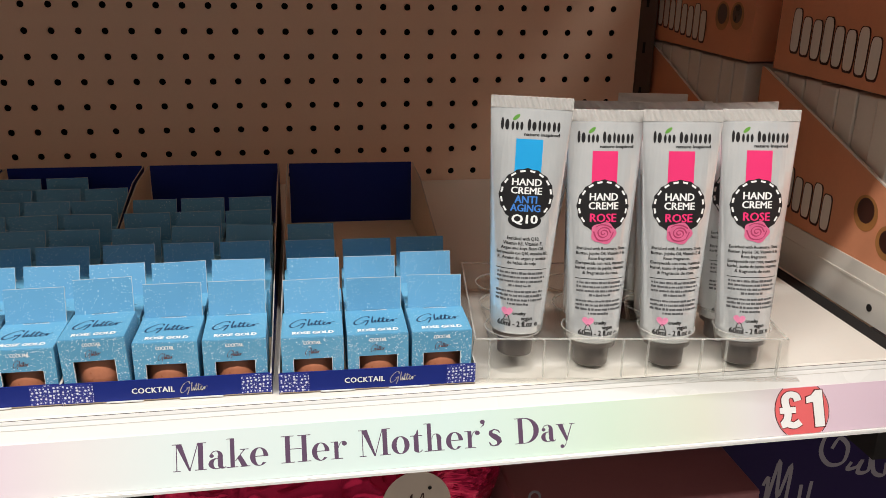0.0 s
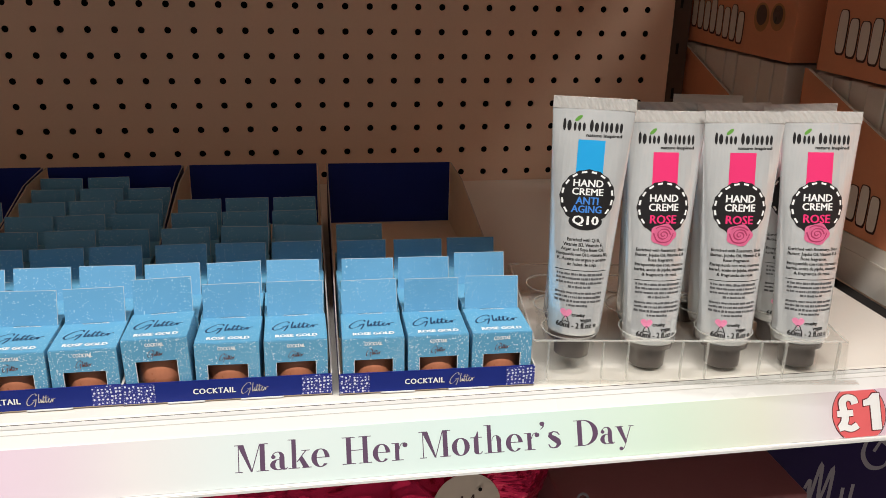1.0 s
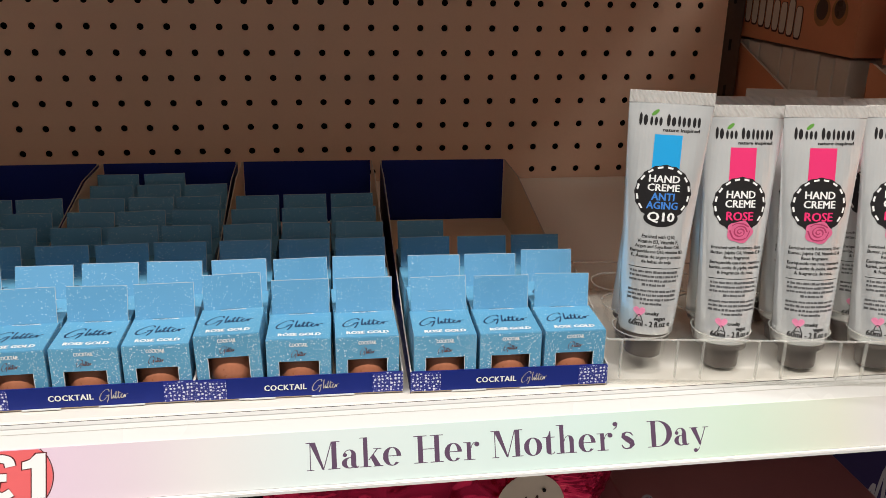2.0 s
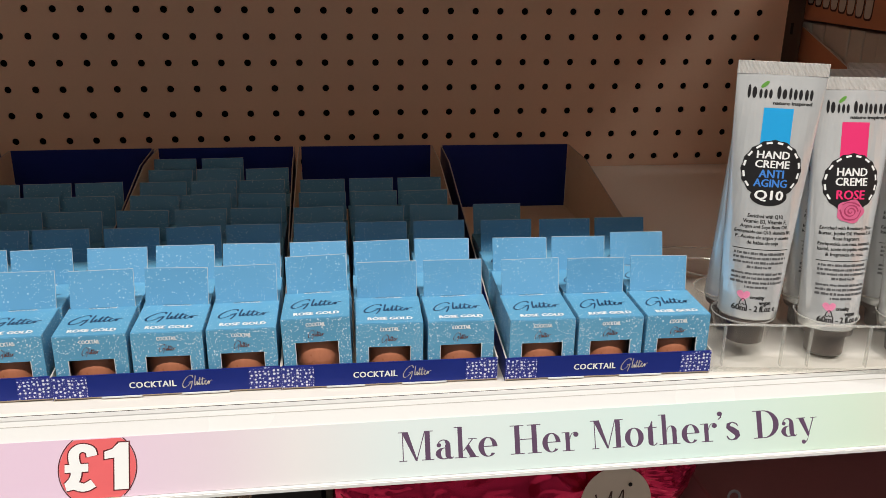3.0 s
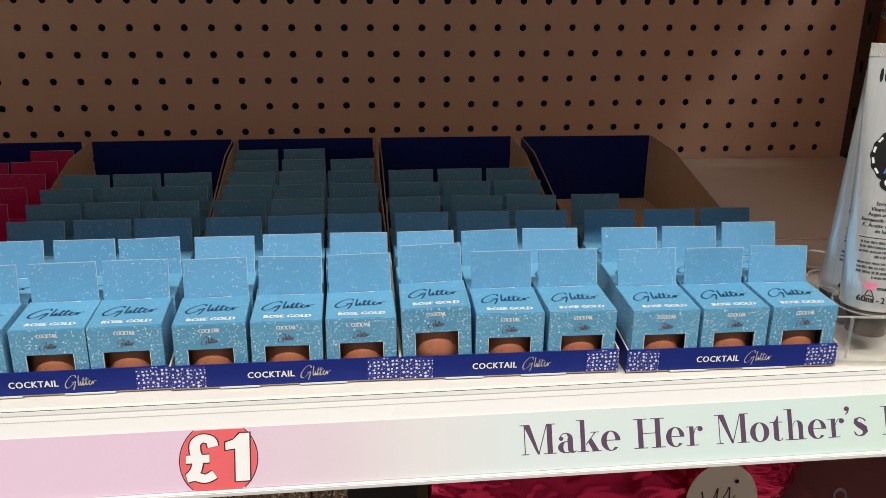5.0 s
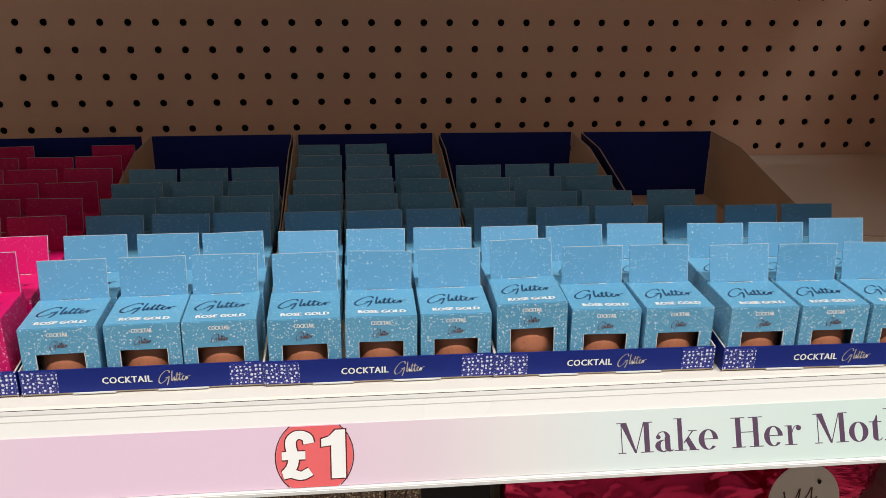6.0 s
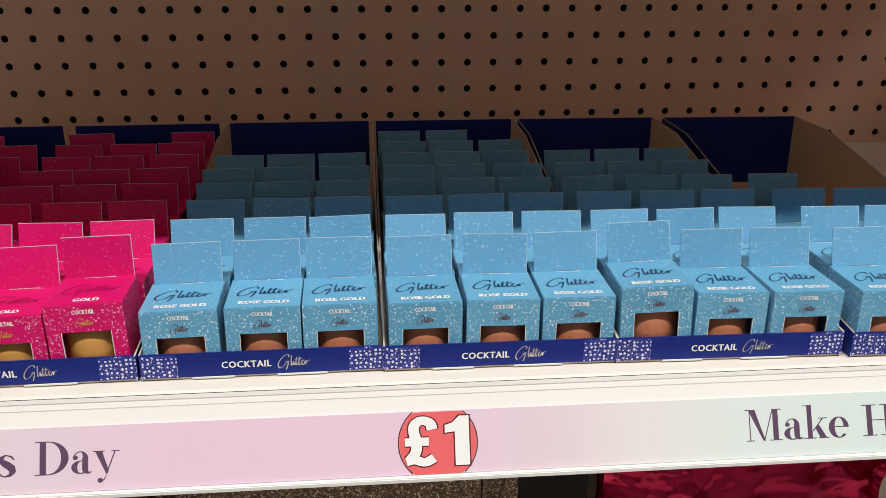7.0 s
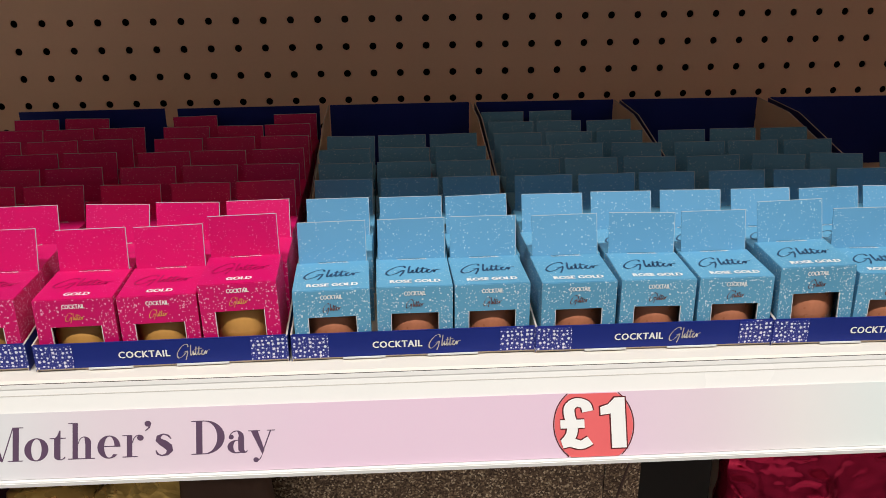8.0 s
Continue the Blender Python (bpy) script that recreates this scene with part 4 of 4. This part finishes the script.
def sweet_carton(cut):
    """Orange shelf-ready carton; where it is cut open aslant, the ends of the cream boxes inside show."""
    ob = thing("sweet_carton", "orange confectionery carton" + (" torn open aslant with cream boxes inside" if cut else " with off-white rounded print"), "sweet carton", group="stacked sweet cartons")
    L, H, W = 0.225, 0.1200, 0.20     # along y, up, across x
    face = [(0, 0), (L, 0), (L, H), (0.0, H)] if not cut else [(0, 0), (L, 0), (L, H), (L - 0.004, H), (0.03, 0.055), (0.0, 0.046)]
    side = part("side_panel", prism(face, "x", 0.0, 0.0012), M_ORANGE, ob)
    part("end_panel", box(0.0, W, L - 0.001, L, 0.0005, H - (0.001 if not cut else 0.02)), M_DARKRED, ob)
    part("front_panel", box(0.0013, W, 0.0, 0.0012, 0.0005, 0.046 if cut else H - 0.0005), M_ORANGE, ob)
    part("base_panel", box(0.0013, W, 0.0013, L - 0.0013, 0.0, 0.0012), M_ORANGE, ob)
    if cut:
        for k in range(9):
            part("inner_box", box(0.0035 + 0.0008 * (k % 3), W - 0.004, L - 0.012 - 0.0232 * (k + 1) + 0.0006, L - 0.012 - 0.0232 * k - 0.0006, 0.0015, H - 0.0022 - 0.0008 * (k % 2), bevel=0.0012), M_CREAM, ob)
        part("torn_edge", prism([(L - 0.004, H), (0.03, 0.055), (0.0, 0.046), (0.0, 0.0472), (0.03, 0.0564), (L - 0.0075, H)], "x", -0.0003, 0.0013), M_CREAM, side)
    else:
        part("top_panel", box(0.0013, W, 0.0013, L - 0.0013, H - 0.0015, H - 0.0003), M_ORANGE, ob)
    turn = Matrix(((0, 0, -1, 0), (-1, 0, 0, 0), (0, 1, 0, 0), (0, 0, 0, 1)))
    zc, yc = (0.034, 0.146) if not cut else (0.033, 0.150)
    size = (0.116, 0.038) if not cut else (0.108, 0.036)
    for grow, m, lift, name in ((0.0015, M_BROWN, 0.0004, "mark_shadow"), (0.0, M_CREAM, 0.0007, "mark_shape")):
        for pts in wordmark(*size):
            bm = bmesh.new()
            cx, cy = sum(p for p, q in pts) / len(pts), sum(q for p, q in pts) / len(pts)
            bm.faces.new([bm.verts.new((p + math.copysign(grow, p - cx) * 0.8, q + math.copysign(grow, q - cy) * 0.8 - grow * 0.4, 0)) for p, q in pts])
            bmesh.ops.transform(bm, matrix=Matrix.Translation((-lift, yc, zc)) @ turn, verts=bm.verts)
            part(name, bm, m, side)
    for y, z, r, m, k in ((0.058, 0.036, 0.0135, M_NUT, 0), (0.058, 0.038, 0.0095, M_CHOC, 1), (0.030, 0.022 if cut else 0.038, 0.0125, M_NUT, 0), (0.030, 0.023 if cut else 0.040, 0.0085, M_CHOC, 1)):
        bm = turned(round_sheet(r, 2, 24), Matrix.Translation((-0.0004 - 0.0002 * k, y, z)) @ turn)
        part("sweet_print", bm, m, side)
    return ob


torn0, whole0 = sweet_carton(True), sweet_carton(False)
for y_low, y_high in ((0.002, -0.014), (0.258, 0.252), (-0.235, -0.250)):
    put(torn0, pose(NX + 0.001, y_low, NZ - 0.0008))
    put(whole0, pose(NX + 0.001, y_high, NZ + 0.1200))

# ---- goods on the shelf below ----
M_FOILBAG = painted("crimson_foil", (0.58, 0.012, 0.075), 0.20, 0.35, 30.0, 0.75, 90.0, 0.6)
M_ROSEBOX = painted("dusky_rose_card", (0.36, 0.12, 0.13), 0.5, 0.15, 20.0)
M_PURPLE = painted("deep_purple_card", (0.022, 0.009, 0.070), 0.4, 0.15, 20.0, spec=0.15)
M_LILAC = painted("silver_lilac_print", (0.34, 0.30, 0.35), 0.35, 0.1, 60.0)
M_GOLDFOIL = painted("gold_foil_wrap", (0.72, 0.47, 0.14), 0.28, 0.25, 60.0, 0.7, 200.0, 0.5)
M_TAG = painted("cream_tag", (0.74, 0.62, 0.52), 0.6, 0.08, 60.0)


def glitter_card():
    n = Nodes("bronze_glitter")
    v = n.coords()
    vor = n.add("ShaderNodeTexVoronoi", Vector=v, Scale=950.0)
    cell = n.add("ShaderNodeSeparateColor", Color=vor.outputs["Color"]).outputs[0]
    n.bump(cell, 0.9, 0.002)
    return n.finish(n.ramp(cell, [(0.0, (0.05, 0.028, 0.018)), (0.55, (0.16, 0.10, 0.065)), (0.85, (0.34, 0.24, 0.15)), (1.0, (0.75, 0.62, 0.45))]), 0.35, 0.55)


M_GLITTER = glitter_card()
low = thing("lower_shelf", "cream steel shelf under the goods", "shelf", kind="structure")
part("shelf_top", box(X_LEFT, X_RIGHT + 0.5, -0.03, BOARD_Y - 0.004, 0.655, 0.68), M_SHELF, low)
tagged(part("lower_back_panel", box(X_LEFT, X_RIGHT + 0.5, BOARD_Y - 0.002, BOARD_Y + 0.002, 0.66, 0.976), M_BOARD), "cream back panel behind the lower shelf", "panel", kind="structure")


def crumpled(w, d, h, seed, nx=34, nz=22, fold=0.006, pinch=0.0):
    """A puffed foil or card bag: a cushion with sharp random creases."""
    bm = bmesh.new()
    rows = []
    for k in range(nz + 1):
        v = k / nz
        row = []
        for i in range(2 * nx):
            t = math.tau * i / (2 * nx)
            c, q = math.cos(t), math.sin(t)
            sx = math.copysign(abs(c) ** 0.6, c) * (1 - pinch * v * v)
            sy = math.copysign(abs(q) ** 0.8, q) * math.sin(math.pi * min(0.97, max(0.12, 0.12 + v * 0.85))) ** 0.6
            p = Vector((sx * w / 2, sy * d / 2, v * h))
            crease = noise.ridged_multi_fractal(p * 24 + Vector((seed, 0, 0)), 0.9, 2.1, 5, 1.0, 2.0) - 1.0
            p.y += (1 if q > 0 else -1) * fold * crease * 0.7
            p.z += fold * 0.9 * (noise.noise(p * 22 + Vector((0, seed, 0)))) * v
            row.append(bm.verts.new(p))
        rows.append(row)
    m = 2 * nx
    for a, b in zip(rows, rows[1:]):
        for i in range(m):
            bm.faces.new((a[i], a[(i + 1) % m], b[(i + 1) % m], b[i]))
    bm.faces.new(rows[0][::-1])
    bm.faces.new(rows[-1])
    return bm


bag = thing("foil_bag", "crinkled crimson foil gift bag with a round cream tag", "gift bag", pose(-0.347, 0.075, 0.68))
part("bag_body", crumpled(0.230, 0.085, 0.224, 3.0, 130, 100, 0.010), M_FOILBAG, bag, smooth=True)
part("bag_ear", turned(crumpled(0.075, 0.05, 0.055, 8.0, 60, 44, 0.009), pose(0.092, -0.015, 0.190, 0, 12, 0)), M_FOILBAG, bag)
tag = part("round_tag", turned(lathe([(0.0245, 0), (0.0248, 0.0004), (0.0245, 0.0008)], 44), pose(0.068, -0.052, 0.211, 78, 0, 4)), M_TAG, bag, "round cream tag with a hand-drawn line")
part("tag_pen_line", ribbon([[(-0.014, 0.008), (-0.012, 0.001), (-0.006, 0.003), (-0.003, 0.009), (-0.004, -0.002), (0.002, 0.004), (0.005, 0.009), (0.005, 0.0), (0.009, 0.003)]], 0.0012, 0.4), M_BROWN, tag, at=pose(0.068, -0.0530, 0.211, 78, 0, 4))
part("tag_hole", lathe([(0.0014, 0), (0.0014, 0.0002)], 12), M_BACK, tag, at=pose(0.0775, -0.0505, 0.2235, 78, 0, 4))

rosebox = thing("rose_gift_box", "dusky rose card box with a small metal ring", "gift box", pose(-0.110, 0.085, 0.68))
part("box_body", box(-0.092, 0.092, -0.06, 0.06, 0, 0.165, bevel=0.002), M_ROSEBOX, rosebox)
part("lid", box(-0.094, 0.094, -0.062, 0.062, 0.165, 0.196, bevel=0.002), M_ROSEBOX, rosebox)
part("ring", turned(lathe([(0.004, 0.0), (0.005, 0.0008), (0.004, 0.0016), (0.003, 0.0008), (0.004, 0.0)], 20, cap=False), pose(-0.080, -0.050, 0.200, 70)), M_LILAC, rosebox)
card = thing("rose_folder", "large dusky rose card leaning behind the boxes", "card", pose(-0.13, 0.21, 0.68, -14))
part("sheet", box(-0.15, 0.11, 0, 0.004, 0, 0.285, bevel=0.001), M_ROSEBOX, card)

choc = thing("purple_box", "deep purple confectionery box with silver script shapes", "sweet box", pose(0.052, 0.075, 0.68, -8, 0, -6))
part("box_body", box(-0.098, 0.16, 0, 0.05, 0, 0.272, bevel=0.002), M_PURPLE, choc)
part("script_shape", ribbon([[(-0.020, 0.010), (-0.012, 0.022), (-0.002, 0.012), (-0.006, -0.006), (-0.022, -0.008), (-0.032, 0.008), (-0.024, 0.030), (-0.004, 0.028)], [(0.004, -0.006), (0.000, -0.014), (0.010, -0.012), (0.016, -0.004), (0.012, -0.018), (0.024, -0.016), (0.026, 0.006), (0.030, -0.018), (0.042, -0.022), (0.044, -0.008)]], 0.0055, 0.5), M_LILAC, choc, at=pose(0.056, -0.0004, 0.170, 90, 0, 0) @ Matrix.Diagonal((0.8, 0.8, 1, 1)))
part("script_shape", ribbon([[(-0.030, -0.004), (-0.024, 0.006), (-0.026, -0.03), (-0.012, 0.028), (-0.012, -0.02), (0.002, 0.022), (-0.002, -0.03)], [(0.016, -0.004), (0.014, -0.03)], [(0.028, 0.0), (0.024, -0.03)]], 0.005, 0.5), M_LILAC, choc, at=pose(0.004, -0.0004, 0.148, 90, 0, 0) @ Matrix.Diagonal((0.75, 0.75, 1, 1)))

glit = thing("glitter_bag", "bronze glitter gift bag with folded gusset", "gift bag", pose(-0.628, 0.105, 0.68))
part("bag_body", box(-0.160, 0.088, -0.04, 0.05, 0, 0.252, bevel=0.003), M_GLITTER, glit)
part("gusset", prism([(0.089, 0.0), (0.108, 0.0), (0.112, 0.200), (0.106, 0.25), (0.089, 0.25)], "y", -0.035, 0.035), M_GLITTER, glit)
part("fold_line", turned(box(0, 0.0012, -0.0005, 0.0005, 0, 0.08), pose(0.094, -0.0405, 0.175, 0, 14)), M_BROWN, glit)
# added block: the dark gap between the two bags, done in near-black colour
tagged(part("dark_divider", box(-0.516, -0.470, 0.07, 0.30, 0.681, 0.955), M_BACK), "near-black block for the shade in the gap between the bags", "divider")
sack = thing("brown_pouch", "dark brown cloth pouch", "pouch", pose(-0.768, 0.035, 0.68))
part("pouch_body", crumpled(0.075, 0.055, 0.236, 12.0, 50, 44, 0.005, 0.35), painted("brown_suede", (0.10, 0.045, 0.028), 0.7, 0.3, 40.0), sack, smooth=True)
part("drawstring", turned(lathe([(0.027, 0.0), (0.0285, 0.0014), (0.027, 0.0028), (0.0255, 0.0014), (0.027, 0.0)], 30, cap=False), pose(0, 0, 0.196) @ Matrix.Diagonal((1.0, 0.72, 1, 1))), painted("dark_cord", (0.05, 0.02, 0.015), 0.8), sack)
gold = thing("gold_wrap", "gold foil wrapped sweet with a twisted end", "foil sweet", pose(-0.855, 0.050, 0.68))
part("wrap_body", crumpled(0.11, 0.07, 0.215, 21.0, 70, 60, 0.007, 0.25), M_GOLDFOIL, gold, smooth=True)
part("twist", turned(crumpled(0.06, 0.028, 0.05, 27.0, 40, 26, 0.005), pose(0.030, -0.01, 0.196, 0, 52, 0)), M_GOLDFOIL, gold)
plum = thing("plum_box", "dark plum card box", "gift box", pose(-0.945, 0.10, 0.68))
part("box_body", box(-0.05, 0.04, -0.05, 0.05, 0, 0.262, bevel=0.002), painted("plum_card", (0.09, 0.02, 0.06), 0.5, 0.2, 20.0), plum)
rust = thing("rust_box", "rust coloured card box", "gift box", pose(-1.06, 0.09, 0.68))
part("box_body", box(-0.065, 0.055, -0.06, 0.05, 0, 0.25, bevel=0.002), painted("rust_card", (0.28, 0.09, 0.035), 0.5, 0.2, 20.0), rust)
